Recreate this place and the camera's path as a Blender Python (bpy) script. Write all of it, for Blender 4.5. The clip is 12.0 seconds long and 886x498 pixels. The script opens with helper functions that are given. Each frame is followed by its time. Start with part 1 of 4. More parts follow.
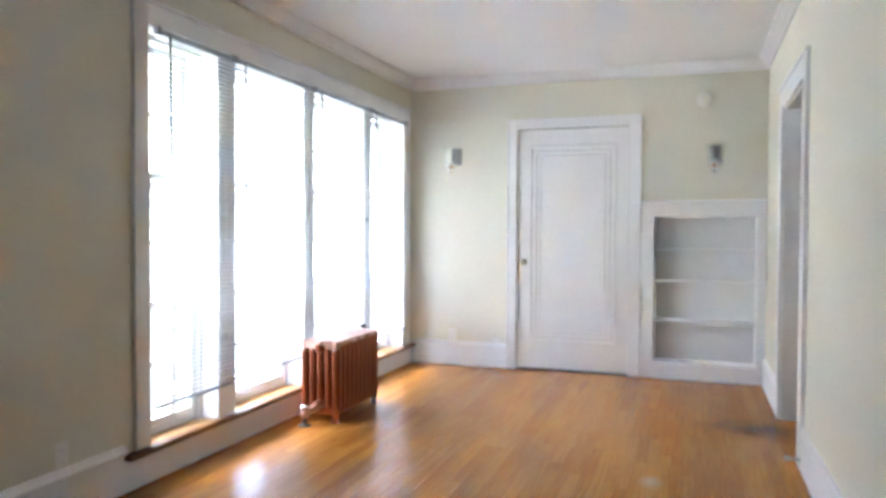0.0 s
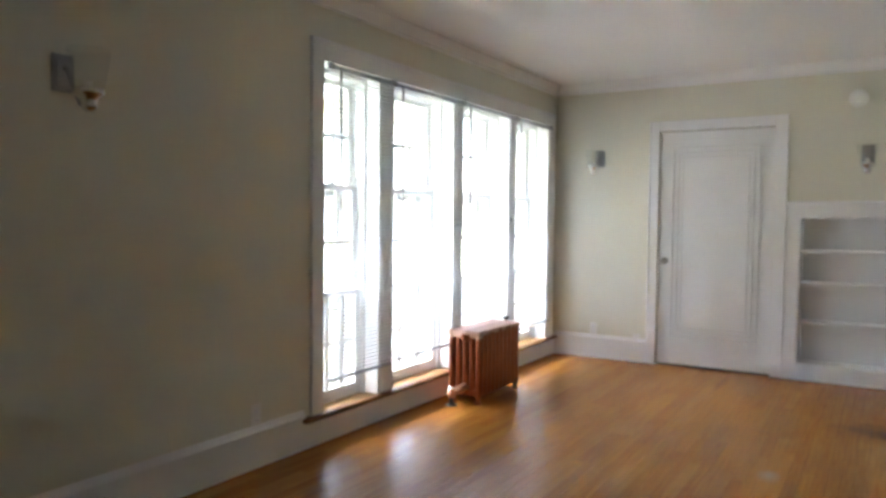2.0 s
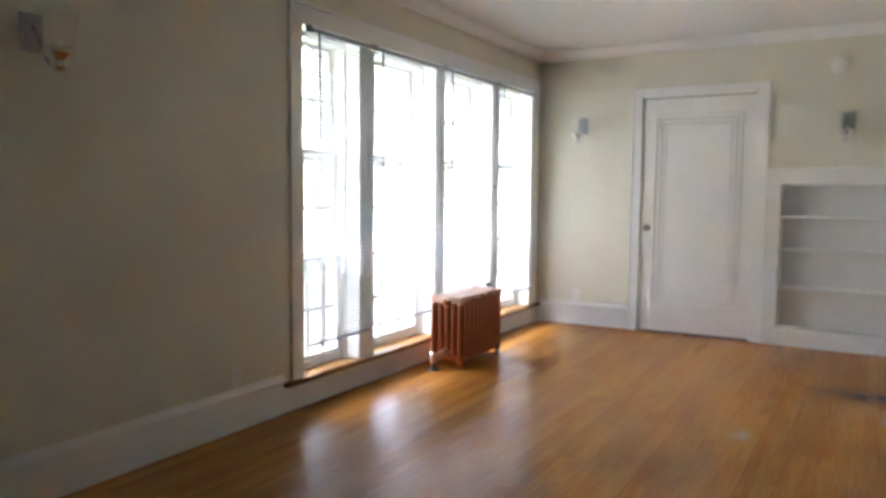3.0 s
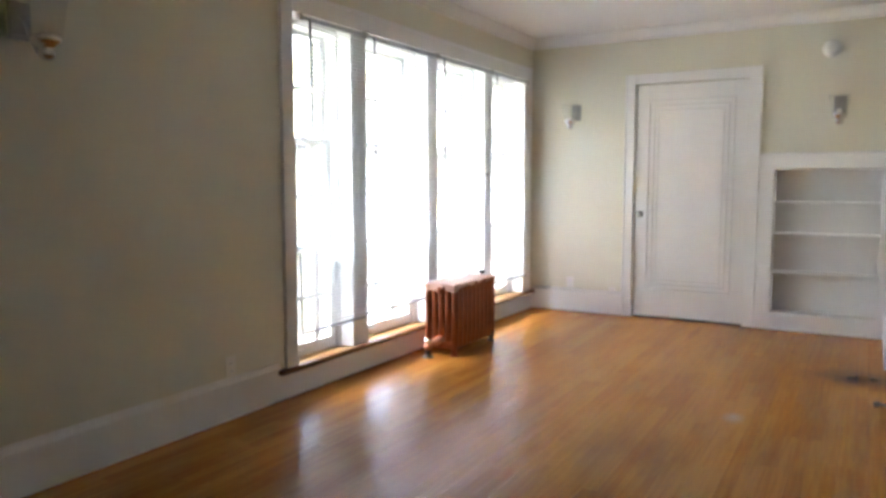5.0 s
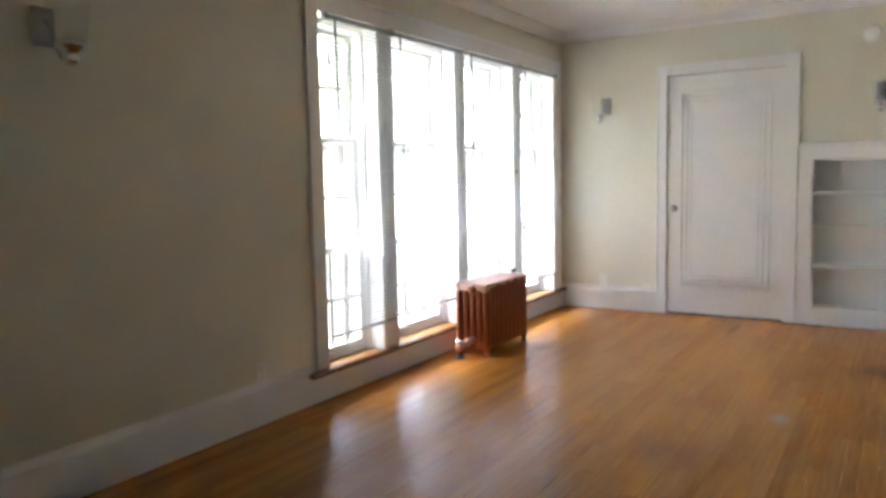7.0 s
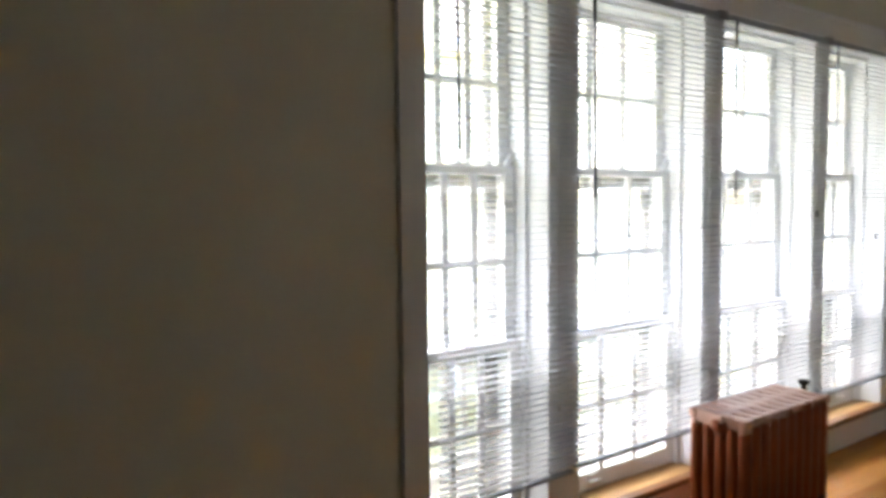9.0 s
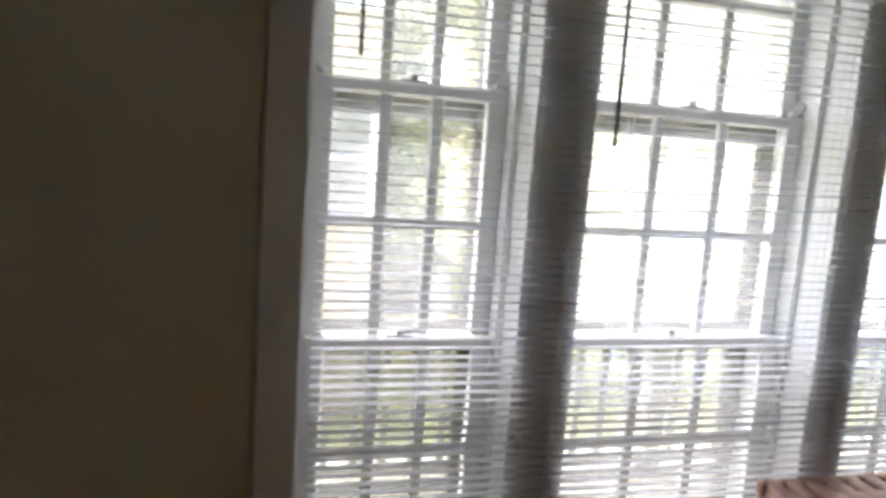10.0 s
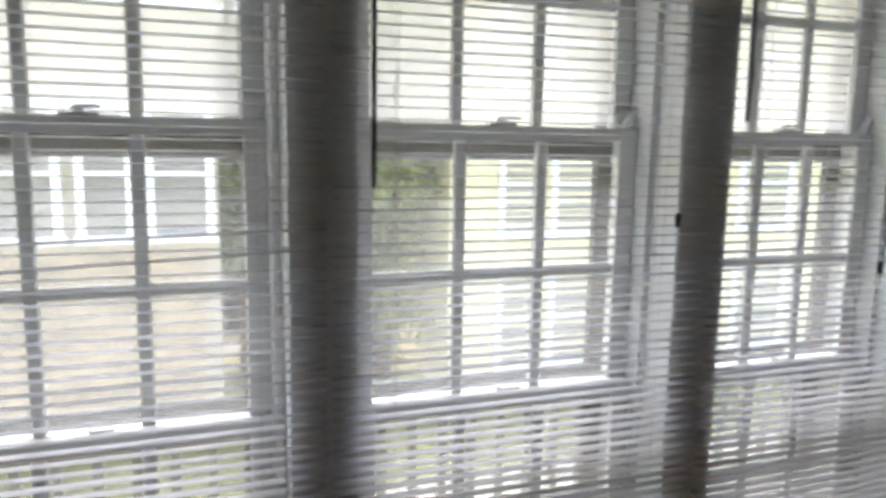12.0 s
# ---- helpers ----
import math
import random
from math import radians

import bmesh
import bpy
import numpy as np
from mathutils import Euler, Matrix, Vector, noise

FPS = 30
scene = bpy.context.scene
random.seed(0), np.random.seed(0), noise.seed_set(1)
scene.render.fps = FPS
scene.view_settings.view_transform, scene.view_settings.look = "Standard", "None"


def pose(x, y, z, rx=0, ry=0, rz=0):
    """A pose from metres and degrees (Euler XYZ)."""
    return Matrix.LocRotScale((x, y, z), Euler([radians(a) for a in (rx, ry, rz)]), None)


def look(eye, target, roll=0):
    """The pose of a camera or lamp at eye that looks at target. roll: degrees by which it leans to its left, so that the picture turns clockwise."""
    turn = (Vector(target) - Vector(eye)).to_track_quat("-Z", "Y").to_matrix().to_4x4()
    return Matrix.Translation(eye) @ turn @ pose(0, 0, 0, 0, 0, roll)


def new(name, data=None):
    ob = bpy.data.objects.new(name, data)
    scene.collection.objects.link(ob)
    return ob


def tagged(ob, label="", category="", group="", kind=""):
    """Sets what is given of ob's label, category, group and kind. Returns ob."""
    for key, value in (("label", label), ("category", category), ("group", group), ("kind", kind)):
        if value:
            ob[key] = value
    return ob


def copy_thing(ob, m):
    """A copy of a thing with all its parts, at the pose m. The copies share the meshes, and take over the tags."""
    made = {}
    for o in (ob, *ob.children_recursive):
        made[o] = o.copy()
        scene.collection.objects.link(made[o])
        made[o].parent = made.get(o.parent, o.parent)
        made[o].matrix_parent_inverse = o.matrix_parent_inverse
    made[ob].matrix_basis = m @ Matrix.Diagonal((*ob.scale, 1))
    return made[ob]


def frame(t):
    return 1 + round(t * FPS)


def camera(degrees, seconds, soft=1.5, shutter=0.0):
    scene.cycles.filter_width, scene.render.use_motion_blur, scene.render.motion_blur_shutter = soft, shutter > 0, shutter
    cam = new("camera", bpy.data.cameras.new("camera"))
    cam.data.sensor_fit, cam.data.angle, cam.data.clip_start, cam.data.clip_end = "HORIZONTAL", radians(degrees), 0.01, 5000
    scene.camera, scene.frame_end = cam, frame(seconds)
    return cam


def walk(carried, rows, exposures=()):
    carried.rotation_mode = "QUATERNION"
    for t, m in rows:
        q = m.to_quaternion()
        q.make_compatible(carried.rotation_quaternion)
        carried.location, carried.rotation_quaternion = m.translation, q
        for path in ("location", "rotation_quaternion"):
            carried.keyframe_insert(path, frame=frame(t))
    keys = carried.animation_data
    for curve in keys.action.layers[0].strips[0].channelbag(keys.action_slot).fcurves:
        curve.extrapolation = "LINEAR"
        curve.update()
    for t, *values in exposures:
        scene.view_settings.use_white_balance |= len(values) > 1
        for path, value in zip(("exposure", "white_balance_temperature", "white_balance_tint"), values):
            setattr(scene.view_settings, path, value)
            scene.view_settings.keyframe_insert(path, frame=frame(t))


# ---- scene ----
cam = camera(62.6, 12.0, soft=3.4, shutter=0.35)
PATH = [
    (0, (2.396, -6.084, 1.18), (1.747, -4.193, 1.129), 0.3),
    (0.5, (2.553, -6.261, 1.238), (1.734, -4.444, 1.071), 0.2),
    (1, (2.729, -6.408, 1.27), (1.764, -4.676, 1.002), -0.5),
    (1.5, (2.71, -6.445, 1.303), (1.687, -4.731, 1.173), 1.3),
    (2, (2.683, -6.446, 1.261), (1.645, -4.738, 1.178), 0.6),
    (2.5, (2.736, -6.426, 1.235), (1.72, -4.71, 1.085), 0.6),
    (4.5, (2.735, -6.427, 1.206), (1.737, -4.702, 1.037), 0.2),
    (5, (2.757, -6.428, 1.205), (1.757, -4.705, 1.019), 0.0),
    (5.5, (2.758, -6.439, 1.204), (1.747, -4.723, 1.02), -0.2),
    (6, (2.781, -6.462, 1.211), (1.75, -4.759, 1.026), -0.5),
    (6.5, (2.761, -6.461, 1.21), (1.721, -4.762, 1.027), -0.8),
    (8.5, (2.145, -5.186, 1.245), (0.745, -3.77, 1.064), -1.5),
    (9, (1.871, -4.611, 1.328), (0.252, -3.443, 1.201), -0.6),
    (9.5, (1.773, -4.081, 1.375), (-0.03, -3.254, 1.124), -1.3),
    (10, (1.635, -3.47, 1.333), (-0.268, -2.937, 1.03), 4.2),
    (10.5, (1.533, -2.948, 1.344), (-0.405, -2.583, 1.008), 2.9),
    (11, (1.363, -2.598, 1.376), (-0.564, -2.156, 1.074), 6.2),
    (11.5, (1.309, -2.283, 1.406), (-0.583, -1.72, 1.085), 2.8),
    (12, (1.417, -2.094, 1.427), (-0.447, -1.432, 1.129), 1.0),
]
EXPOSURES = [(0, 6.76, 5600, 14), (0.5, 6.55, 5880, 14), (1.2, 6.22, 6050, 13), (2, 5.98, 6080, 13), (2.7, 6.07, 6100, 14), (4.4, 6.14, 6150, 14), (5, 6.32, 6200, 15), (5.5, 6.34, 6200, 15), (6.6, 6.18, 6250, 15), (8.5, 5.8, 6350, 14), (9, 5.2, 6420, 14), (9.5, 4.78, 6500, 15), (10.5, 4.05, 6500, 15), (11.3, 3.82, 6500, 13), (12, 3.52, 6500, 13)]
walk(cam, [(t, look(eye, target, roll)) for t, eye, target, roll in PATH], EXPOSURES)

# ---- light ----
SUN_EL, SUN_AZ = 66, 262
world = bpy.data.worlds.new("sky")
scene.world = world
world.use_nodes = True
wn = world.node_tree
sky = wn.nodes.new("ShaderNodeTexSky")
sky.sky_type = "NISHITA"
sky.sun_disc = False
sky.sun_elevation, sky.sun_rotation = radians(SUN_EL), radians(SUN_AZ)
sky.dust_density, sky.air_density, sky.ozone_density = 6.0, 1.0, 1.5
wn.nodes["Background"].inputs["Strength"].default_value = 0.15
wn.links.new(sky.outputs[0], wn.nodes["Background"].inputs["Color"])
sun_data = bpy.data.lights.new("sun", "SUN")
sun_data.energy, sun_data.angle, sun_data.color = 1.0, radians(85), (0.95, 0.985, 1.0)
sun = new("sun", sun_data)
az, el = radians(SUN_AZ), radians(SUN_EL)
sun_dir = Vector((math.sin(az) * math.cos(el), math.cos(az) * math.cos(el), math.sin(el)))
sun.matrix_world = look(sun_dir * 40, (0, 0, 0))

# ---- materials ----


def material(name, color, rough=0.5, metal=0.0, vary=0.06, scale=6.0, fine=90.0, bump=0.05, stretch=(1, 1, 1), coat=0.0, spread=0.0, coords="Object"):
    """Paint, metal or stone: two scales of colour variation and a fine relief; spread: tone from piece to piece."""
    m = bpy.data.materials.new(name)
    m.use_nodes = True
    nt = m.node_tree
    b = nt.nodes["Principled BSDF"]
    b.inputs["Metallic"].default_value = metal
    b.inputs["Coat Weight"].default_value = coat
    tc = nt.nodes.new("ShaderNodeTexCoord")
    mp = nt.nodes.new("ShaderNodeMapping")
    mp.inputs["Scale"].default_value = stretch
    nt.links.new(tc.outputs[coords], mp.inputs["Vector"])
    n1, n2 = nt.nodes.new("ShaderNodeTexNoise"), nt.nodes.new("ShaderNodeTexNoise")
    n1.inputs["Scale"].default_value, n2.inputs["Scale"].default_value = scale, fine
    n1.inputs["Detail"].default_value, n2.inputs["Detail"].default_value = 4, 6
    for n in (n1, n2):
        nt.links.new(mp.outputs[0], n.inputs["Vector"])
    add = nt.nodes.new("ShaderNodeMath")
    add.operation = "MULTIPLY_ADD"
    nt.links.new(n2.outputs["Fac"], add.inputs[0])
    add.inputs[1].default_value = 0.45
    nt.links.new(n1.outputs["Fac"], add.inputs[2])
    fac = add
    if spread:
        info = nt.nodes.new("ShaderNodeObjectInfo")
        fac = nt.nodes.new("ShaderNodeMath")
        fac.operation = "MULTIPLY_ADD"
        nt.links.new(info.outputs["Random"], fac.inputs[0])
        fac.inputs[1].default_value = spread
        nt.links.new(add.outputs[0], fac.inputs[2])
    ramp = nt.nodes.new("ShaderNodeValToRGB")
    ramp.color_ramp.elements[0].position, ramp.color_ramp.elements[1].position = 0.4, 1.05
    ramp.color_ramp.elements[0].color = (*[c * (1 - vary) for c in color], 1)
    ramp.color_ramp.elements[1].color = (*[min(1, c * (1 + vary)) for c in color], 1)
    nt.links.new(fac.outputs[0], ramp.inputs[0])
    nt.links.new(ramp.outputs[0], b.inputs["Base Color"])
    rr = nt.nodes.new("ShaderNodeMapRange")
    rr.inputs["To Min"].default_value, rr.inputs["To Max"].default_value = rough * 0.8, min(1, rough * 1.2)
    nt.links.new(n1.outputs["Fac"], rr.inputs["Value"])
    nt.links.new(rr.outputs[0], b.inputs["Roughness"])
    bp = nt.nodes.new("ShaderNodeBump")
    bp.inputs["Strength"].default_value, bp.inputs["Distance"].default_value = bump, 0.01
    nt.links.new(add.outputs[0], bp.inputs["Height"])
    nt.links.new(bp.outputs[0], b.inputs["Normal"])
    return m


def oak(name, low, high, rough, along, spread=0.5, patches=()):
    """Varnished strip oak: long grain along one axis, tone from board to board, slow tone drift, ragged patches of
    other tone.
    """
    m = bpy.data.materials.new(name)
    m.use_nodes = True
    nt = m.node_tree
    b = nt.nodes["Principled BSDF"]
    tc = nt.nodes.new("ShaderNodeNewGeometry")
    info = nt.nodes.new("ShaderNodeObjectInfo")
    shift = nt.nodes.new("ShaderNodeVectorMath")
    shift.operation = "MULTIPLY_ADD"
    nt.links.new(info.outputs["Random"], shift.inputs[0])
    shift.inputs[1].default_value = (13, 37, 7)
    nt.links.new(tc.outputs["Position"], shift.inputs[2])
    mp = nt.nodes.new("ShaderNodeMapping")
    mp.inputs["Scale"].default_value = tuple(1.6 if i == along else 34 for i in range(3))
    nt.links.new(shift.outputs[0], mp.inputs["Vector"])
    grain = nt.nodes.new("ShaderNodeTexNoise")
    grain.inputs["Scale"].default_value, grain.inputs["Detail"].default_value = 2.0, 2
    nt.links.new(mp.outputs[0], grain.inputs["Vector"])
    slow = nt.nodes.new("ShaderNodeTexNoise")
    slow.inputs["Scale"].default_value, slow.inputs["Detail"].default_value = 1.1, 4
    off = nt.nodes.new("ShaderNodeVectorMath")
    off.inputs[1].default_value = (3.1, 7.7, 0.37)
    nt.links.new(tc.outputs["Position"], off.inputs[0])
    nt.links.new(off.outputs[0], slow.inputs["Vector"])
    a1 = nt.nodes.new("ShaderNodeMath")
    a1.operation = "MULTIPLY_ADD"
    nt.links.new(info.outputs["Random"], a1.inputs[0])
    a1.inputs[1].default_value = spread
    nt.links.new(grain.outputs["Fac"], a1.inputs[2])
    a2 = nt.nodes.new("ShaderNodeMath")
    a2.operation = "MULTIPLY_ADD"
    nt.links.new(slow.outputs["Fac"], a2.inputs[0])
    a2.inputs[1].default_value = 0.7
    nt.links.new(a1.outputs[0], a2.inputs[2])
    ramp = nt.nodes.new("ShaderNodeValToRGB")
    ramp.color_ramp.elements[0].color, ramp.color_ramp.elements[1].color = (*low, 1), (*high, 1)
    sc = nt.nodes.new("ShaderNodeMath")
    sc.operation = "MULTIPLY"
    sc.inputs[1].default_value = 0.75
    nt.links.new(a2.outputs[0], sc.inputs[0])
    ramp.color_ramp.elements[0].position, ramp.color_ramp.elements[1].position = 0.4, 1.0
    nt.links.new(sc.outputs[0], ramp.inputs[0])
    tone = ramp.outputs[0]
    blot = nt.nodes.new("ShaderNodeTexNoise")
    blot.inputs["Scale"].default_value, blot.inputs["Detail"].default_value = 9, 4
    nt.links.new(off.outputs[0], blot.inputs["Vector"])
    for sx, sy, rx, ry, tint, most in patches:
        mv = nt.nodes.new("ShaderNodeMapping")
        mv.inputs["Location"].default_value = (-sx / rx, -sy / ry, 0)
        mv.inputs["Scale"].default_value = (1 / rx, 1 / ry, 0)
        nt.links.new(tc.outputs["Position"], mv.inputs["Vector"])
        ln = nt.nodes.new("ShaderNodeVectorMath")
        ln.operation = "LENGTH"
        nt.links.new(mv.outputs[0], ln.inputs[0])
        rag = nt.nodes.new("ShaderNodeMath")
        rag.operation = "MULTIPLY_ADD"
        nt.links.new(blot.outputs["Fac"], rag.inputs[0])
        rag.inputs[1].default_value = 0.9
        nt.links.new(ln.outputs["Value"], rag.inputs[2])
        mr = nt.nodes.new("ShaderNodeMapRange")
        mr.inputs["From Min"].default_value, mr.inputs["From Max"].default_value = 1.45, 0.6
        mr.inputs["To Min"].default_value, mr.inputs["To Max"].default_value = 0.0, most
        nt.links.new(rag.outputs[0], mr.inputs["Value"])
        mx = nt.nodes.new("ShaderNodeMix")
        mx.data_type = "RGBA"
        nt.links.new(mr.outputs[0], mx.inputs["Factor"])
        nt.links.new(tone, mx.inputs["A"])
        mx.inputs["B"].default_value = (*tint, 1)
        tone = mx.outputs["Result"]
    nt.links.new(tone, b.inputs["Base Color"])
    b.inputs["Roughness"].default_value = rough
    b.inputs["Specular IOR Level"].default_value = 0.16
    return m


def thin_glass(name, tint, gloss=0.04, veil=0.0):
    """Thin glass: what lies behind shows straight through, under a faint reflection and, where set, a milky layer of
    painted glare.
    """
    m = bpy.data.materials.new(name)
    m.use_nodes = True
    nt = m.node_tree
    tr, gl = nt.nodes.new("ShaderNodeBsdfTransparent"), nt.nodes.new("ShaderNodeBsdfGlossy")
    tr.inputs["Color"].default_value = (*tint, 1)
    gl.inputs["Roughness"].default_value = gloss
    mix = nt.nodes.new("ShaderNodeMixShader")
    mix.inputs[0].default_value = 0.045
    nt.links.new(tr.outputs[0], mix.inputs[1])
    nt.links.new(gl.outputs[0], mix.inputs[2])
    # translucent layer that paints lens glare over the view
    glare_veil = nt.nodes.new("ShaderNodeBsdfTranslucent")
    glare_veil.inputs["Color"].default_value = (0.8, 0.79, 0.77, 1)
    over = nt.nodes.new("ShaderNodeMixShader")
    over.inputs[0].default_value = veil
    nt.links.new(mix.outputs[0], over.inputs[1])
    nt.links.new(glare_veil.outputs[0], over.inputs[2])
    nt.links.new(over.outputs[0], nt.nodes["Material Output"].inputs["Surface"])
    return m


def worn_copper(name, base, worn, low, high):
    """Copper paint, rubbed pale in ragged patches towards the top edge."""
    m = material(name, base, 0.36, metal=0.5, vary=0.25, scale=9, fine=120, bump=0.12)
    nt = m.node_tree
    b = nt.nodes["Principled BSDF"]
    old = b.inputs["Base Color"].links[0].from_socket
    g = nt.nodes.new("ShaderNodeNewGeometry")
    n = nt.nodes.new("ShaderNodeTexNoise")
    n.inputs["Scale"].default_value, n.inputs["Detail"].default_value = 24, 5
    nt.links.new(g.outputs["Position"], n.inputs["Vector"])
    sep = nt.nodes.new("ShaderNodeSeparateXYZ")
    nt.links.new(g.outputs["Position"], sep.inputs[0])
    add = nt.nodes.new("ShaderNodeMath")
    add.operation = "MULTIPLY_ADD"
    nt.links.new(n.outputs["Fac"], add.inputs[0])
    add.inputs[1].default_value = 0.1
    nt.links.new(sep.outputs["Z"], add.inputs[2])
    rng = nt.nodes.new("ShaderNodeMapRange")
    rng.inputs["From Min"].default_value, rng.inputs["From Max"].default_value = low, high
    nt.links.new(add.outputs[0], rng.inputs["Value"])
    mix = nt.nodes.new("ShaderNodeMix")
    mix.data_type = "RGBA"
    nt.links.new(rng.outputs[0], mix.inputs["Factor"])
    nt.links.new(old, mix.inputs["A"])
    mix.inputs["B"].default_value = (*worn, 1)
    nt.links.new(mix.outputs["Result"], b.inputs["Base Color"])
    return m


def slat_material(name, color, through_part):
    """Thin enamelled slat: part of the light comes through."""
    m = bpy.data.materials.new(name)
    m.use_nodes = True
    nt = m.node_tree
    b = nt.nodes["Principled BSDF"]
    b.inputs["Base Color"].default_value = (*color, 1)
    b.inputs["Roughness"].default_value = 0.4
    tr = nt.nodes.new("ShaderNodeBsdfTranslucent")
    tr.inputs["Color"].default_value = (*color, 1)
    mix = nt.nodes.new("ShaderNodeMixShader")
    mix.inputs[0].default_value = through_part
    nt.links.new(b.outputs[0], mix.inputs[1])
    nt.links.new(tr.outputs[0], mix.inputs[2])
    nt.links.new(mix.outputs[0], nt.nodes["Material Output"].inputs["Surface"])
    return m


WALL = material("wall_paint", (0.76, 0.743, 0.628), 0.55, vary=0.03, scale=1.2, fine=70, bump=0.06)
CEIL = material("ceiling_paint", (0.85, 0.845, 0.83), 0.7, vary=0.02, scale=1.5, fine=60, bump=0.05)
TRIM = material("trim_paint", (0.85, 0.85, 0.845), 0.42, vary=0.025, scale=5, fine=45, bump=0.06)
SASH = material("sash_paint", (0.82, 0.82, 0.81), 0.42, vary=0.03, scale=7, fine=60, bump=0.06)
# Floor patches of darker, redder or paler tone: place, radii, colour, strength.
FLOOR = oak("floor_oak", (0.285, 0.096, 0.013), (0.49, 0.213, 0.037), 0.27, 1, spread=0.42,
            patches=((2.76, -1.38, 0.36, 0.28, (0.06, 0.028, 0.012), 0.75), (1.85, -3.2, 0.30, 0.35, (0.20, 0.06, 0.018), 0.3), (2.22, -2.54, 0.06, 0.11, (0.55, 0.42, 0.24), 0.8), (1.62, -0.45, 0.04, 0.36, (0.17, 0.062, 0.018), 0.6)))
SILL = oak("sill_oak", (0.30, 0.16, 0.06), (0.50, 0.33, 0.15), 0.32, 1, spread=0.0)
NOSE = oak("sill_nosing_oak", (0.10, 0.04, 0.014), (0.25, 0.11, 0.04), 0.36, 1, spread=0.0)
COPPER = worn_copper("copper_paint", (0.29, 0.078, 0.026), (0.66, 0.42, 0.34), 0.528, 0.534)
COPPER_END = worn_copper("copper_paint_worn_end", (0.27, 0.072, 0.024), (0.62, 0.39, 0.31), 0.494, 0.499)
COPPER_WORN = material("copper_paint_worn", (0.50, 0.25, 0.18), 0.42, metal=0.25, vary=0.18, scale=22, fine=140, bump=0.2)
CHROME = material("chrome", (0.72, 0.72, 0.73), 0.24, metal=1.0, vary=0.03, bump=0.01)
STEEL = material("satin_nickel", (0.42, 0.41, 0.39), 0.36, metal=1.0, vary=0.06, bump=0.02)
DULL_STEEL = material("dull_dark_steel", (0.30, 0.30, 0.305), 0.4, metal=1.0, vary=0.1, bump=0.02)
BLACK = material("black_plastic", (0.018, 0.018, 0.02), 0.4, vary=0.2, bump=0.05)
DARK = material("near_black", (0.03, 0.025, 0.02), 0.8, vary=0.2)
PLATE = material("plate_plastic", (0.84, 0.83, 0.78), 0.42, vary=0.02, bump=0.01)
OLIVE = material("storm_frame_paint", (0.055, 0.053, 0.04), 0.5, vary=0.12, bump=0.08)
WAND = material("wand_plastic", (0.03, 0.045, 0.06), 0.2, vary=0.1, bump=0.0)
BLIND = slat_material("blind_slat_enamel", (0.74, 0.755, 0.785), 0.38)
BLIND_RAIL = material("blind_rail_enamel", (0.34, 0.36, 0.40), 0.42, vary=0.04, bump=0.02)
CORD = material("blind_cord", (0.75, 0.75, 0.74), 0.7, vary=0.05)
# Window panes: the tint paints in shade, the last value paints in glare.
DIMMED_GLASS = thin_glass("dimmed_window_glass", (0.74, 0.75, 0.73), 0.0, 0.10)
DIMMED_GLARE_GLASS = thin_glass("dimmed_glare_window_glass", (0.84, 0.85, 0.83), 0.0, 0.12)
SHADED_GLASS = thin_glass("shaded_window_glass", (0.54, 0.55, 0.53), 0.0, 0.03)
GLARE_GLASS = thin_glass("glare_window_glass", (0.86, 0.875, 0.865), 0.0, 0.09)
SHADED_GLARE_GLASS = thin_glass("shaded_glare_window_glass", (0.68, 0.69, 0.67), 0.0, 0.08)
STRONG_GLARE_GLASS = thin_glass("strong_glare_window_glass", (0.76, 0.775, 0.77), 0.0, 0.42)
SHADE = thin_glass("shade_glass", (0.978, 0.984, 0.98), 0.08)
STUCCO = material("plaster_outside", (0.55, 0.50, 0.40), 0.8, vary=0.1, scale=2, bump=0.3)
BRICK = material("tan_brick", (0.34, 0.265, 0.175), 0.85, vary=0.28, scale=2.2, fine=40, bump=0.2)
island = BRICK.node_tree.nodes.new("ShaderNodeNewGeometry")
for node in BRICK.node_tree.nodes:
    if node.bl_idname == "ShaderNodeMath":
        BRICK.node_tree.links.new(island.outputs["Random Per Island"], node.inputs[0])
MORTAR = material("mortar", (0.38, 0.345, 0.28), 0.9, vary=0.12, bump=0.3)
YELLOW = material("yellow_clapboard", (0.62, 0.555, 0.35), 0.7, vary=0.06, scale=2, bump=0.1)
ROOF = material("roof_shingle", (0.11, 0.10, 0.095), 0.9, vary=0.3, scale=8, bump=0.5)
LAWN = material("lawn", (0.20, 0.20, 0.09), 0.9, vary=0.35, scale=0.8, fine=60, bump=0.5)
ROAD = material("asphalt", (0.055, 0.055, 0.057), 0.85, vary=0.25, scale=1.5, bump=0.4)
PAVING = material("concrete_paving", (0.34, 0.33, 0.31), 0.85, vary=0.15, scale=2, bump=0.3)
BARK = material("bark", (0.11, 0.085, 0.06), 0.9, vary=0.35, scale=12, bump=0.8, stretch=(1, 1, 0.25))
LEAF_LIGHT = slat_material("light_leaf", (0.34, 0.37, 0.15), 0.6)
LEAF = slat_material("leaf", (0.19, 0.24, 0.12), 0.5)
DECK = material("balcony_concrete", (0.22, 0.21, 0.19), 0.85, vary=0.2, scale=3, bump=0.3)
RAIL = material("railing_paint", (0.32, 0.32, 0.305), 0.5, vary=0.06, bump=0.08)
CARPAINT = material("car_paint_dark", (0.03, 0.035, 0.045), 0.2, vary=0.1, coat=0.8, bump=0.0)
HOUSE_GLASS = material("house_window_glass", (0.22, 0.215, 0.20), 0.25, vary=0.2, scale=2, bump=0.0)
TYRE = material("tyre_rubber", (0.02, 0.02, 0.02), 0.8, vary=0.2)

# ---- mesh helpers ----


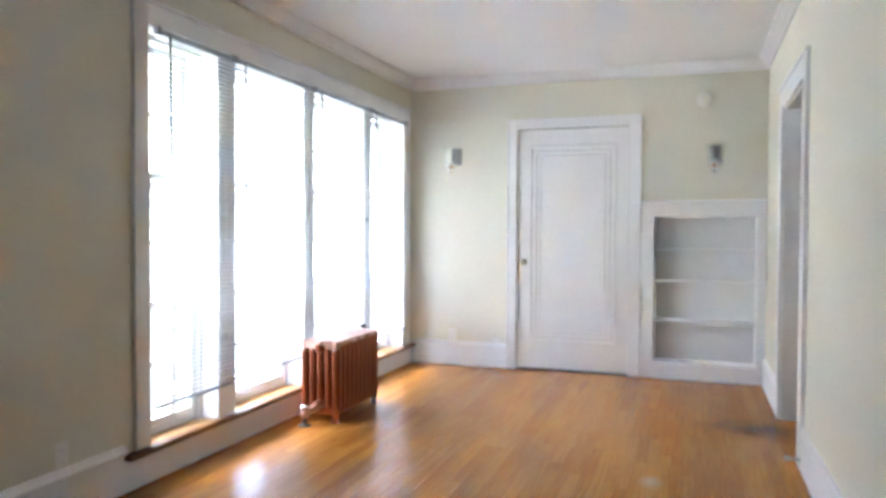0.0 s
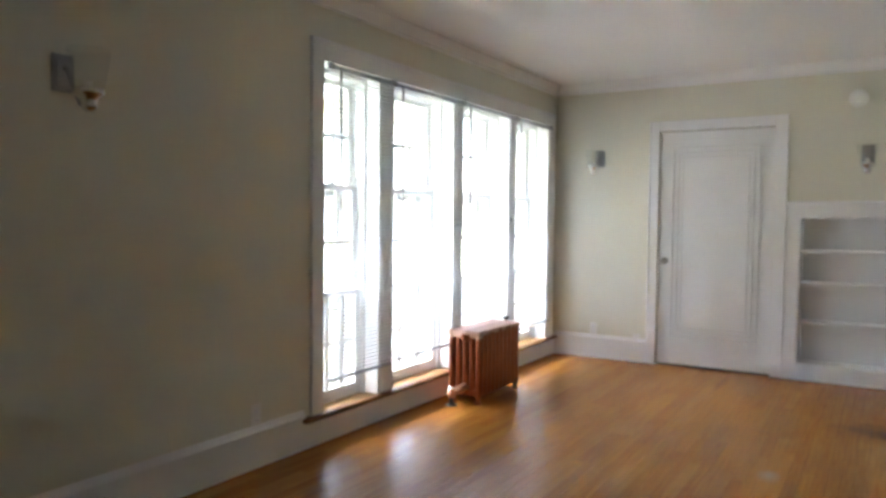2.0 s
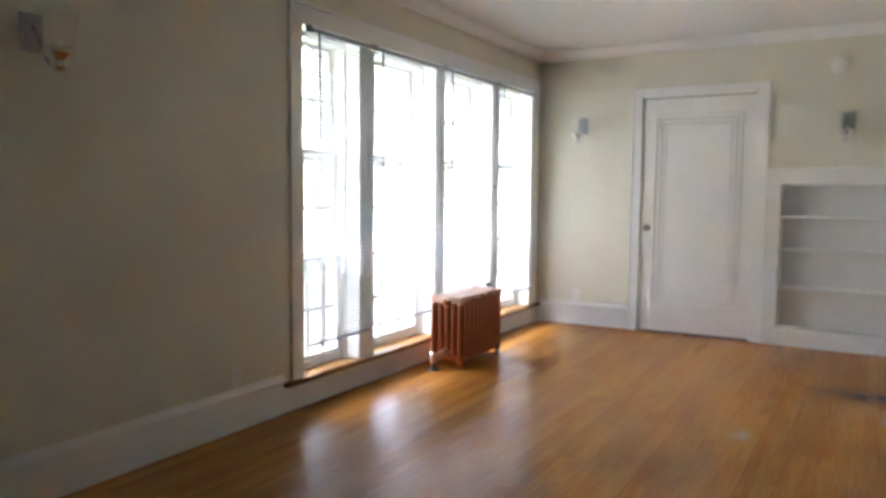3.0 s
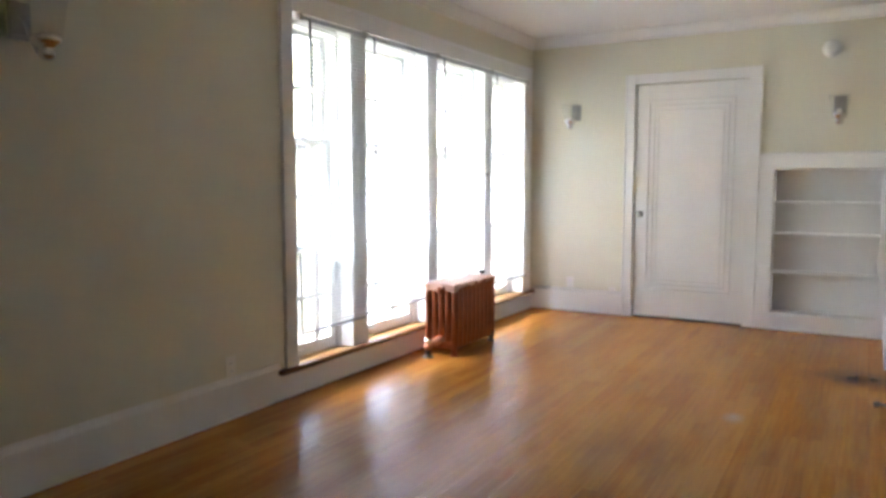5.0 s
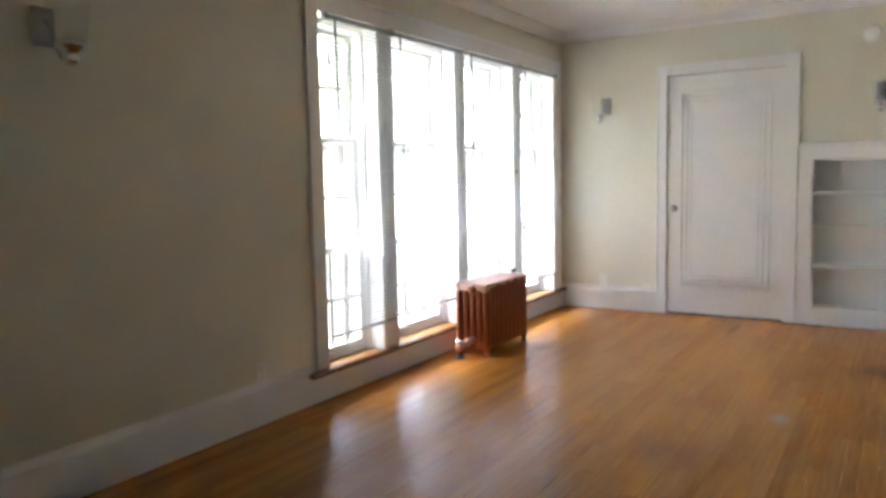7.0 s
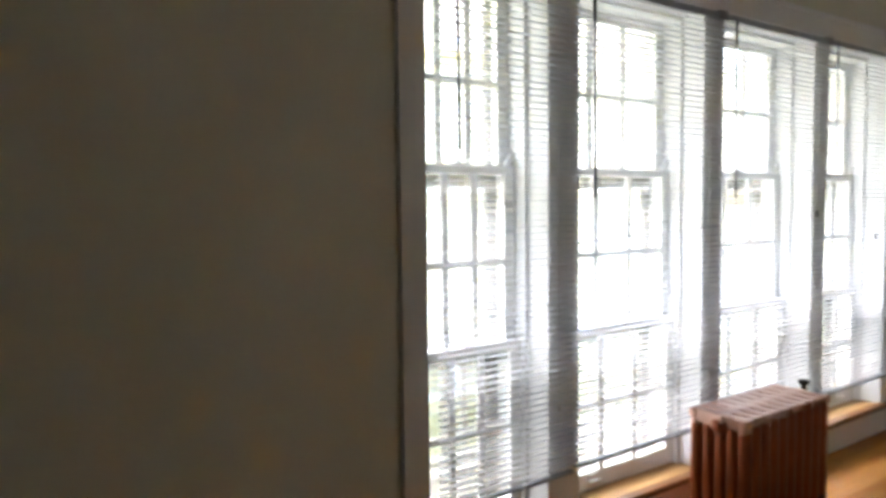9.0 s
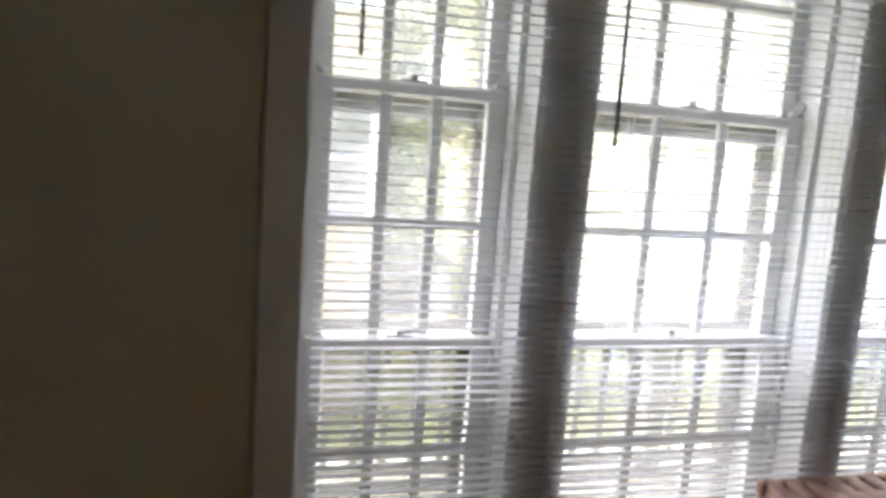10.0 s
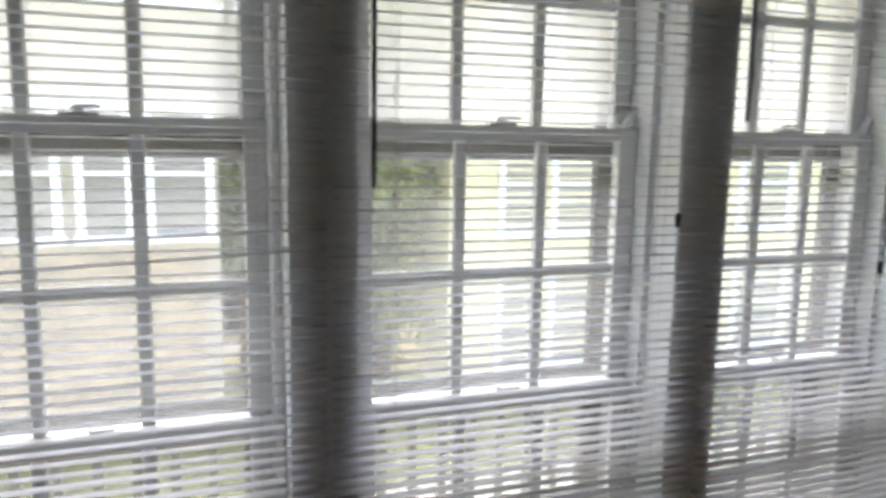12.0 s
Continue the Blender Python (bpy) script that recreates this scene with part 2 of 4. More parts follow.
def box(bm, x0, x1, y0, y1, z0, z1, bevel=0.0, seg=1):
    vs = bmesh.ops.create_cube(bm, size=1)["verts"]
    bmesh.ops.scale(bm, vec=(abs(x1 - x0), abs(y1 - y0), abs(z1 - z0)), verts=vs)
    bmesh.ops.translate(bm, vec=((x0 + x1) / 2, (y0 + y1) / 2, (z0 + z1) / 2), verts=vs)
    if bevel:
        edges = list({e for v in vs for e in v.link_edges})
        bmesh.ops.bevel(bm, geom=edges, offset=bevel, segments=seg, affect="EDGES", profile=0.5)
    return bm


def boxes(*rows, bevel=0.0):
    bm = bmesh.new()
    for r in rows:
        box(bm, *r, bevel=bevel)
    return bm


def lathe(profile, seg=24, axis="Z", at=(0, 0, 0)):
    """Turned shape from (radius, height) rows, about an axis through at."""
    bm = bmesh.new()
    rings = []
    for r, h in profile:
        if r < 1e-5:
            rings.append([bm.verts.new((0, 0, h))])
        else:
            rings.append([bm.verts.new((r * math.cos(2 * math.pi * i / seg), r * math.sin(2 * math.pi * i / seg), h)) for i in range(seg)])
    for a, b in zip(rings, rings[1:]):
        for i in range(seg):
            j = (i + 1) % seg
            if len(a) == 1 and len(b) > 1:
                bm.faces.new((a[0], b[i], b[j]))
            elif len(b) == 1 and len(a) > 1:
                bm.faces.new((a[i], a[j], b[0]))
            elif len(a) > 1:
                bm.faces.new((a[i], a[j], b[j], b[i]))
    if axis == "X":
        bmesh.ops.rotate(bm, matrix=Matrix.Rotation(radians(90), 3, "Y"), verts=bm.verts)
    elif axis == "-Y":
        bmesh.ops.rotate(bm, matrix=Matrix.Rotation(radians(90), 3, "X"), verts=bm.verts)
    bmesh.ops.translate(bm, vec=at, verts=bm.verts)
    bmesh.ops.recalc_face_normals(bm, faces=bm.faces)
    return bm


def tube(points, radius, seg=10):
    """A round bar along points."""
    bm = bmesh.new()
    pts = [Vector(p) for p in points]
    rings = []
    for i, p in enumerate(pts):
        d = (pts[min(i + 1, len(pts) - 1)] - pts[max(i - 1, 0)]).normalized()
        side = d.cross(Vector((0, 0, 1)) if abs(d.z) < 0.9 else Vector((1, 0, 0))).normalized()
        up = side.cross(d)
        r = radius[i] if isinstance(radius, (list, tuple)) else radius
        rings.append([bm.verts.new(p + (side * math.cos(a) + up * math.sin(a)) * r) for a in [2 * math.pi * k / seg for k in range(seg)]])
    for a, b in zip(rings, rings[1:]):
        for i in range(seg):
            j = (i + 1) % seg
            bm.faces.new((a[i], a[j], b[j], b[i]))
    bm.faces.new(rings[0])
    bm.faces.new(rings[-1])
    bmesh.ops.recalc_face_normals(bm, faces=bm.faces)
    return bm


def sweep(profile, path):
    """Moulding: profile rows (out, up) drawn along straight path points, out being to the right of the way."""
    bm = bmesh.new()
    pts = [Vector(p) for p in path]
    rings = []
    for i, p in enumerate(pts):
        d0 = (pts[i] - pts[i - 1]).normalized() if i else (pts[1] - pts[0]).normalized()
        d1 = (pts[i + 1] - pts[i]).normalized() if i + 1 < len(pts) else d0
        n0, n1 = Vector((d0.y, -d0.x, 0)), Vector((d1.y, -d1.x, 0))
        n = (n0 + n1).normalized()
        n /= max(0.3, n.dot(n0))
        rings.append([bm.verts.new(p + n * o + Vector((0, 0, u))) for o, u in profile])
    k = len(profile)
    for a, b in zip(rings, rings[1:]):
        for i in range(k):
            j = (i + 1) % k
            bm.faces.new((a[i], b[i], b[j], a[j]))
    bm.faces.new(rings[0])
    bm.faces.new(rings[-1])
    bmesh.ops.recalc_face_normals(bm, faces=bm.faces)
    return bm


def link(name, bm, mat, smooth=False):
    me = bpy.data.meshes.new(name)
    bm.to_mesh(me)
    bm.free()
    me.materials.append(mat)
    if smooth:
        for p in me.polygons:
            p.use_smooth = True
    return new(name, me)


def thing(name, at, label, category, group=""):
    ob = new(name)
    ob.location = at
    ob.empty_display_size = 0.1
    return tagged(ob, label, category, group)


def root_of(ob):
    at = Vector((0, 0, 0))
    while ob is not None:
        at += ob.location
        ob = ob.parent
    return at


def part(name, bm, mat, parent, label="", smooth=False):
    """One mesh, given in world places, under its thing."""
    bmesh.ops.translate(bm, vec=-root_of(parent), verts=bm.verts)
    ob = link(name, bm, mat, smooth)
    ob.parent = parent
    return tagged(ob, label)


def structure(name, bm, mat, label, category, smooth=False):
    return tagged(link(name, bm, mat, smooth), label, category, kind="structure")


# ---- the room's shell ----
H = 2.50          # ceiling height
XR = 2.93         # right-hand wall
T = 0.28          # outer wall
# Unseen back wall and XB sit close so their bounce brightens the west wall.
BACK = -6.95
XB = 3.4          # wider part behind
OPEN_L, OPEN_R, OPEN_B, OPEN_T = -3.335, -0.235, 0.165, 2.12   # the window group's opening
MULL = [(-2.812, -2.655), (-1.912, -1.77), (-1.015, -0.875)]

structure("wall_west", boxes(
    (-T, 0, BACK, OPEN_L - 0.018, -0.1, H), (-T, 0, OPEN_R + 0.018, 0.3, -0.1, H),
    (-T, 0, OPEN_L - 0.018, OPEN_R + 0.018, -0.1, OPEN_B - 0.03), (-T, 0, OPEN_L - 0.018, OPEN_R + 0.018, OPEN_T + 0.018, H)), WALL,
    "warm grey painted plaster wall with a wide window group", "wall")
DOOR_L, DOOR_R, DOOR_H = 0.975, 1.90, 2.035
NI_L, NI_R, NI_B, NI_T, NI_D = 2.095, 2.875, 0.125, 1.305, 0.175
structure("wall_north", boxes(
    (0, DOOR_L, 0, 0.15, -0.1, H), (DOOR_L, DOOR_R, 0, 0.15, DOOR_H, H), (DOOR_R, NI_L, 0, 0.15, -0.1, H),
    (NI_L, NI_R, 0, 0.15, -0.1, NI_B), (NI_L, NI_R, 0, 0.15, NI_T, H), (NI_R, XR + 0.15, 0, 0.15, -0.1, H)), WALL,
    "warm grey painted plaster wall with door and niche", "wall")
PA, PB, PH = -1.06, -2.0, 1.96     # passage opening in the east wall
structure("wall_east", boxes(
    (XR, XR + 0.15, PA, 0, -0.1, H), (XR, XR + 0.15, PB, PA, PH, H), (XR, XR + 0.15, -4.3, PB, -0.1, H)), WALL,
    "warm grey painted plaster wall with a cased opening", "wall")
structure("wall_south_east", boxes((XR + 0.15, XB, -4.3, -4.15, -0.1, H)), WALL, "plain painted plaster wall", "wall")
structure("wall_far_east", boxes((XB, XB + 0.15, BACK, 0.15, -0.1, H)), WALL, "plain painted plaster wall", "wall")
structure("wall_south", boxes((-T, XB + 0.15, BACK - 0.15, BACK, -0.1, H)), WALL, "plain painted plaster wall", "wall")
structure("wall_passage_north", boxes((XR + 0.15, XB, 0, 0.15, -0.1, H)), WALL, "plain painted plaster wall", "wall")
structure("ceiling", boxes((-T, XB + 0.15, BACK - 0.15, 0.3, H, H + 0.2)), CEIL, "white painted plaster ceiling", "ceiling")
# Unseen box, closed on top so no sky shines through the door gaps.
structure("closet_back", boxes((0.5, 2.05, 0.6, 0.7, -0.1, H), (0.5, 0.6, 0.15, 0.6, -0.1, H), (1.95, 2.05, 0.15, 0.6, -0.1, H), (0.6, 1.95, 0.15, 0.6, H - 0.1, H)), WALL, "unseen box behind the door, closed against sky light", "wall")

# crown moulding along the ceiling
CROWN = [(0, 0), (0.075, 0), (0.075, -0.012), (0.06, -0.018), (0.045, -0.035), (0.028, -0.055), (0.02, -0.062), (0.02, -0.075), (0, -0.082)]
structure("trim_crown", sweep(CROWN, [(0, BACK, H), (0, 0, H), (XR, 0, H), (XR, -4.3, H)]), TRIM, "white painted crown moulding", "crown moulding")

# baseboards
BASE = [(0, 0), (0.02, 0), (0.02, 0.168), (0.026, 0.173), (0.026, 0.184), (0.016, 0.198), (0.012, 0.21), (0, 0.212)]
LOWBASE = [(0, 0), (0.02, 0), (0.02, 0.143), (0, 0.143)]
structure("baseboard", sweep(BASE, [(0, BACK, 0), (0, OPEN_L - 0.15, 0)]), TRIM, "tall white painted wooden baseboard", "baseboard")
structure("baseboard_window", sweep(LOWBASE, [(0, OPEN_L - 0.15, 0), (0, 0, 0)]), TRIM, "low white painted board under the window sill", "baseboard")
structure("baseboard_north", sweep(BASE, [(0.021, 0, 0), (DOOR_L - 0.085, 0, 0)]), TRIM, "tall white painted wooden baseboard", "baseboard")
structure("baseboard_east", sweep(BASE, [(XR, PB - 0.115, 0), (XR, -4.3, 0)]), TRIM, "tall white painted wooden baseboard", "baseboard")
structure("baseboard_east_end", sweep(BASE, [(XR, -0.03, 0), (XR, PA + 0.11, 0)]), TRIM, "tall white painted wooden baseboard", "baseboard")

# cased opening to the passage
structure("trim_passage", boxes(
    (XR - 0.022, XR, PA, PA + 0.11, 0, PH + 0.11), (XR - 0.022, XR, PB - 0.11, PB, 0, PH + 0.11), (XR - 0.022, XR, PB, PA, PH, PH + 0.11),
    (XR - 0.03, XR, PB - 0.125, PA + 0.125, PH + 0.11, PH + 0.13), bevel=0.003), TRIM, "white painted casing round the passage opening", "casing")
structure("jamb_passage", boxes((XR, XR + 0.15, PA - 0.018, PA - 0.001, 0, PH - 0.001), (XR, XR + 0.15, PB + 0.001, PB + 0.018, 0, PH - 0.001), (XR, XR + 0.15, PB + 0.018, PA - 0.018, PH - 0.018, PH - 0.001)), TRIM, "white painted door jamb lining", "jamb")

# ---- window group ----
structure("trim_window_casing", boxes(
    (0, 0.022, OPEN_L - 0.097, OPEN_L, 0.165, OPEN_T + 0.10), (0, 0.022, OPEN_R, -0.062, 0.165, OPEN_T + 0.10),
    (0, 0.022, OPEN_L, OPEN_R, OPEN_T, OPEN_T + 0.10), (0, 0.03, OPEN_L - 0.105, -0.055, OPEN_T + 0.10, OPEN_T + 0.118), bevel=0.003),
    TRIM, "white painted flat casing round the window group", "casing")
for n, (a, b) in enumerate(MULL):
    structure("mullion_%d" % (n + 1), boxes((-0.17, 0.012, a, b, 0.165, OPEN_T), bevel=0.004), TRIM, "white painted post between two windows", "window post")
structure("window_jamb", boxes((-0.28, 0.0, OPEN_L - 0.018, OPEN_L, 0.135, OPEN_T), (-0.28, 0.0, OPEN_R, OPEN_R + 0.018, 0.135, OPEN_T), (-0.28, 0.0, OPEN_L - 0.018, OPEN_R + 0.018, OPEN_T, OPEN_T + 0.018)), TRIM, "white painted window lining", "jamb")
structure("window_sill", boxes((-0.2, 0.0, OPEN_L, OPEN_R, OPEN_B - 0.03, OPEN_B), bevel=0.002), SILL, "varnished light oak window sill board", "window sill")
structure("window_sill_nosing", boxes((0.0, 0.055, OPEN_L - 0.168, 0.0, OPEN_B - 0.021, OPEN_B + 0.006), bevel=0.008), NOSE, "dark worn oak nosing of the window sill", "window sill")


def sash(win, name, y0, y1, z0, z1, x, stile, bottom, top, mid):
    """One sash of three by two panes: frame, muntins, panes."""
    d = 0.035
    fr = part(name, boxes((x - d, x, y0, y0 + stile, z0, z1), (x - d, x, y1 - stile, y1, z0, z1),
                          (x - d, x, y0 + stile, y1 - stile, z0, z0 + bottom), (x - d, x, y0 + stile, y1 - stile, z1 - top, z1), bevel=0.003), SASH, win)
    g0, g1, h0, h1 = y0 + stile, y1 - stile, z0 + bottom, z1 - top
    w = (g1 - g0) / 3
    darker_bay = y0 < -2.85
    # upper panes get most painted glare; lower panes are darkened to shade the slats
    pane_look = {"upper_sash": DIMMED_GLARE_GLASS if darker_bay else STRONG_GLARE_GLASS, "middle_sash": DIMMED_GLASS if darker_bay else GLARE_GLASS, "lower_sash": SHADED_GLASS if darker_bay else SHADED_GLARE_GLASS}
    for i in (1, 2):
        part("muntin", boxes((x - 0.028, x - 0.005, g0 + w * i - 0.014, g0 + w * i + 0.014, h0, h1), bevel=0.004), SASH, fr)
    part("muntin", boxes((x - 0.026, x - 0.007, g0, g1, mid - 0.013, mid + 0.013), bevel=0.004), SASH, fr)
    for i in range(3):
        for a, b in ((h0, mid), (mid, h1)):
            p = part("pane", boxes((x - 0.019, x - 0.015, g0 + w * i + 0.004, g0 + w * (i + 1) - 0.004, a + 0.004, b - 0.004)), pane_look[name], fr)
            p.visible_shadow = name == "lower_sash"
    return fr


def window_unit(n, y0, y1):
    """Triple-hung window: three sashes, locks, lifts and a storm frame outside."""
    win = tagged(thing("window_%d" % n, (-0.12, (y0 + y1) / 2, OPEN_B), "white painted triple-hung window with small panes", "window"), kind="structure")
    stop = 0.018
    part("frame", boxes((-0.25, -0.092, y0, y0 + stop, OPEN_B, OPEN_T - 0.001), (-0.25, -0.092, y1 - stop, y1, OPEN_B, OPEN_T - 0.001),
                        (-0.25, -0.092, y0 + stop, y1 - stop, OPEN_T - 0.03, OPEN_T - 0.001)), SASH, win)
    a, b = y0 + stop, y1 - stop
    sash(win, "lower_sash", a, b, OPEN_B, 0.823, -0.115, 0.048, 0.075, 0.035, 0.51)
    sash(win, "middle_sash", a, b, 0.788, 1.461, -0.147, 0.048, 0.035, 0.035, 1.111)
    sash(win, "upper_sash", a, b, 1.426, OPEN_T - 0.03, -0.182, 0.048, 0.035, 0.035, 1.755)
    c = (y0 + y1) / 2
    for z, x in ((0.823, -0.115), (1.461, -0.147)):
        lock = bmesh.new()
        box(lock, x - 0.03, x - 0.004, c - 0.035, c + 0.035, z, z + 0.006, 0.002)
        box(lock, x - 0.024, x - 0.008, c - 0.012, c + 0.012, z + 0.006, z + 0.02, 0.005)
        box(lock, x - 0.014, x + 0.012, c - 0.006, c + 0.04, z + 0.014, z + 0.02, 0.002)
        part("sash_lock", lock, SASH, win, "painted-over sash lock")
    for y, s in ((a + 0.03, 1), (b - 0.03, -1)):
        wedge = boxes((-0.175, -0.149, -0.008, 0.008, 0, 0.075), bevel=0.003)
        bmesh.ops.rotate(wedge, matrix=Matrix.Rotation(radians(38 * s), 3, "X"), verts=wedge.verts)
        bmesh.ops.translate(wedge, vec=(0, y, 1.462), verts=wedge.verts)
        part("sash_stop", wedge, SASH, win)
    for y in (a + (b - a) * 0.28, a + (b - a) * 0.72):
        part("sash_lift", boxes((-0.115, -0.095, y - 0.035, y + 0.035, 0.200, 0.206), (-0.115, -0.110, y - 0.035, y + 0.035, 0.206, 0.235), bevel=0.002), SASH, win)
    part("storm_frame", boxes((-0.275, -0.25, y0, y0 + 0.05, OPEN_B, OPEN_T), (-0.275, -0.25, y1 - 0.065, y1, OPEN_B, OPEN_T),
                              (-0.275, -0.25, y0 + 0.05, y1 - 0.065, 1.378, 1.428), (-0.275, -0.25, y0 + 0.05, y1 - 0.065, 0.80, 0.83),
                              (-0.275, -0.25, y0 + 0.05, y1 - 0.065, OPEN_B, OPEN_B + 0.05), bevel=0.003), OLIVE, win, "dark olive painted outer storm frame")
    return win


BAYS = [(OPEN_L, MULL[0][0]), (MULL[0][1], MULL[1][0]), (MULL[1][1], MULL[2][0]), (MULL[2][1], OPEN_R)]
for n, (a, b) in enumerate(BAYS):
    window_unit(n + 1, a, b)

# ---- blinds ----


def slat_mesh(width, depth=0.025):
    bm = bmesh.new()
    rows = []
    for k in range(5):
        u = k / 4 - 0.5
        rows.append([bm.verts.new((u * depth, y, 0.0022 * (1 - 4 * u * u))) for y in (-width / 2, width / 2)])
    for a, b in zip(rows, rows[1:]):
        bm.faces.new((a[0], a[1], b[1], b[0]))
    me = bpy.data.meshes.new("slat")
    bm.to_mesh(me)
    bm.free()
    me.materials.append(BLIND)
    for p in me.polygons:
        p.use_smooth = True
    return me


PITCH = 0.0222


def blind(y0, y1, z_low, wand_y, wand_z, cord_y, tassel_z, tilt, tassel, bent=()):
    """A mini blind hung before the posts, its ends meeting its neighbours' over them."""
    rng = random.Random(int(-y0 * 1000))
    xb, top = 0.035, OPEN_T - 0.012
    c, w = (y0 + y1) / 2, y1 - y0 - 0.008
    bl = thing("window_blind", (xb, c, top), "lowered white metal mini blind with open slats", "window blind", "blinds in the window group")
    part("head_rail", boxes((xb - 0.014, xb + 0.013, c - w / 2, c + w / 2, top - 0.026, top), bevel=0.002), BLIND_RAIL, bl)
    part("bottom_rail", boxes((xb - 0.013, xb + 0.013, c - w / 2 - 0.003, c + w / 2 + 0.003, z_low, z_low + 0.014), bevel=0.004), BLIND_RAIL, bl, "grey-blue bottom rail")
    for y in (y0 + 0.012, y1 - 0.012):
        part("mount_bracket", boxes((xb - 0.018, xb + 0.017, y - 0.012, y + 0.012, top + 0.0005, top + 0.008), (xb + 0.0135, xb + 0.0175, y - 0.012, y + 0.012, top - 0.03, top + 0.0005)), DULL_STEEL, bl, "dull metal mounting bracket")
    part("wand_hook", tube([(xb + 0.010, wand_y, top - 0.014), (xb + 0.02, wand_y, top - 0.018), (xb + 0.024, wand_y, top - 0.034)], 0.003, 6), BLACK, bl, "", True)
    me = slat_mesh(w)
    z = top - 0.045
    while z > z_low + 0.022:
        s = new("slat", me)
        s.parent = bl
        s.location = (rng.uniform(-0.001, 0.001), rng.uniform(-0.002, 0.002), z - top)
        s.rotation_euler = (radians(rng.gauss(0, 0.12)), radians(tilt + rng.gauss(0, 2.0)), 0)
        for zb, lean in bent:
            if abs(z - zb) < PITCH / 2:
                s.rotation_euler = (radians(lean), radians(tilt + 8), 0)
        z -= PITCH
    for y in (y0 + 0.13, y1 - 0.13):
        for dx in (-0.0135, 0.0135):
            part("ladder_cord", boxes((xb + dx - 0.0005, xb + dx + 0.0005, y - 0.0007, y + 0.0007, z_low + 0.01, top - 0.02)), CORD, bl)
    part("tilt_wand", tube([(xb + 0.024, wand_y, top - 0.03), (xb + 0.03, wand_y, wand_z)], 0.0052, 8), WAND, bl, "dark plastic tilt wand", True)
    for dy in (0.0, 0.012):
        part("lift_cord", tube([(xb + 0.017, cord_y - dy, top - 0.03), (xb + 0.02, cord_y, tassel_z)], 0.0011, 6), CORD, bl)
    part("cord_tassel", lathe([(0, 0.0), (0.006, 0.002), (0.0075, -0.012), (0.0055, -0.03), (0, -0.031)], 10, at=(xb + 0.02, cord_y, tassel_z)), tassel, bl, "small plastic cord tassel", True)
    return bl


# ends, bottom, wand place and length, cord place and length
blind(-3.315, -2.712, 0.340, -3.24, 1.49, -2.80, 0.62, 0, CORD)
blind(-2.706, -1.840, 0.356, -2.63, 1.34, -1.925, 0.60, -2.5, CORD, ((1.245, 1.7), (1.19, 2.5)))
blind(-1.834, -0.952, 0.350, -1.755, 1.333, -1.05, 1.27, -1, BLACK)
blind(-0.946, -0.215, 0.326, -0.888, 1.477, -0.42, 1.135, 3, BLACK)

# ---- door ----


def panel_ring(bm, x0, x1, z0, z1, y, w, h):
    box(bm, x0, x1, y - h, y, z1 - w, z1, 0.003)
    box(bm, x0, x1, y - h, y, z0, z0 + w, 0.003)
    box(bm, x0, x0 + w, y - h, y, z0 + w, z1 - w, 0.003)
    box(bm, x1 - w, x1, y - h, y, z0 + w, z1 - w, 0.003)


structure("trim_door_casing", boxes(
    (DOOR_L - 0.075, DOOR_L, -0.022, 0, 0, DOOR_H + 0.09), (DOOR_R, DOOR_R + 0.09, -0.022, 0, 0, DOOR_H + 0.09), (DOOR_L, DOOR_R, -0.022, 0, DOOR_H, DOOR_H + 0.09),
    (DOOR_L - 0.085, DOOR_L - 0.07, -0.03, 0, 0, DOOR_H + 0.09), (DOOR_R + 0.082, DOOR_R + 0.095, -0.03, 0, 0, DOOR_H + 0.09), bevel=0.003), TRIM, "white painted wooden door casing", "casing")
door = tagged(thing("door_1", (DOOR_R, 0.0, 0.0), "closed white painted door with one recessed panel", "door"), kind="structure")
DL, DR, DB, DT, DY = DOOR_L + 0.004, DOOR_R - 0.004, 0.014, DOOR_H - 0.005, 0.012
PL, PR, PBOT, PTOP = 1.088, 1.785, 0.25, 1.885
part("stile", boxes((DL, PL, DY, DY + 0.04, DB, DT), bevel=0.002), TRIM, door)
part("stile", boxes((PR, DR, DY, DY + 0.04, DB, DT), bevel=0.002), TRIM, door)
part("top_rail", boxes((PL, PR, DY, DY + 0.04, PTOP, DT)), TRIM, door)
part("bottom_rail", boxes((PL, PR, DY, DY + 0.04, DB, PBOT)), TRIM, door)
pb = bmesh.new()
box(pb, PL, PR, DY + 0.006, DY + 0.03, PBOT, PTOP)
panel = part("panel", pb, TRIM, door)
mould = bmesh.new()
panel_ring(mould, PL - 0.012, PR + 0.012, PBOT - 0.012, PTOP + 0.012, DY + 0.006, 0.024, 0.018)
panel_ring(mould, PL + 0.034, PR - 0.034, PBOT + 0.034, PTOP - 0.034, DY + 0.006, 0.020, 0.013)
panel_ring(mould, PL + 0.074, PR - 0.074, PBOT + 0.074, PTOP - 0.074, DY + 0.006, 0.016, 0.008)
part("panel_moulding", mould, TRIM, door)
knob = part("door_knob", lathe([(0.026, 0), (0.026, 0.004), (0.011, 0.008), (0.010, 0.028), (0.02, 0.034), (0.027, 0.046), (0.026, 0.056), (0.016, 0.064), (0, 0.066)], 24, "-Y", (1.035, DY, 0.915)), STEEL, door, "round satin metal knob", True)
for z in (0.31, 1.06, 1.81):
    hb = boxes((DOOR_R - 0.022, DOOR_R + 0.012, -0.008, DY, z - 0.05, z + 0.05), bevel=0.001)
    part("hinge", hb, TRIM, door, "painted-over butt hinge")
# Near-black strip that paints in the shade of the gap below the door.
structure("threshold", boxes((DOOR_L, DOOR_R, 0.006, 0.15, 0.0005, 0.006)), DARK, "near-black strip painting the shade under the door", "threshold")

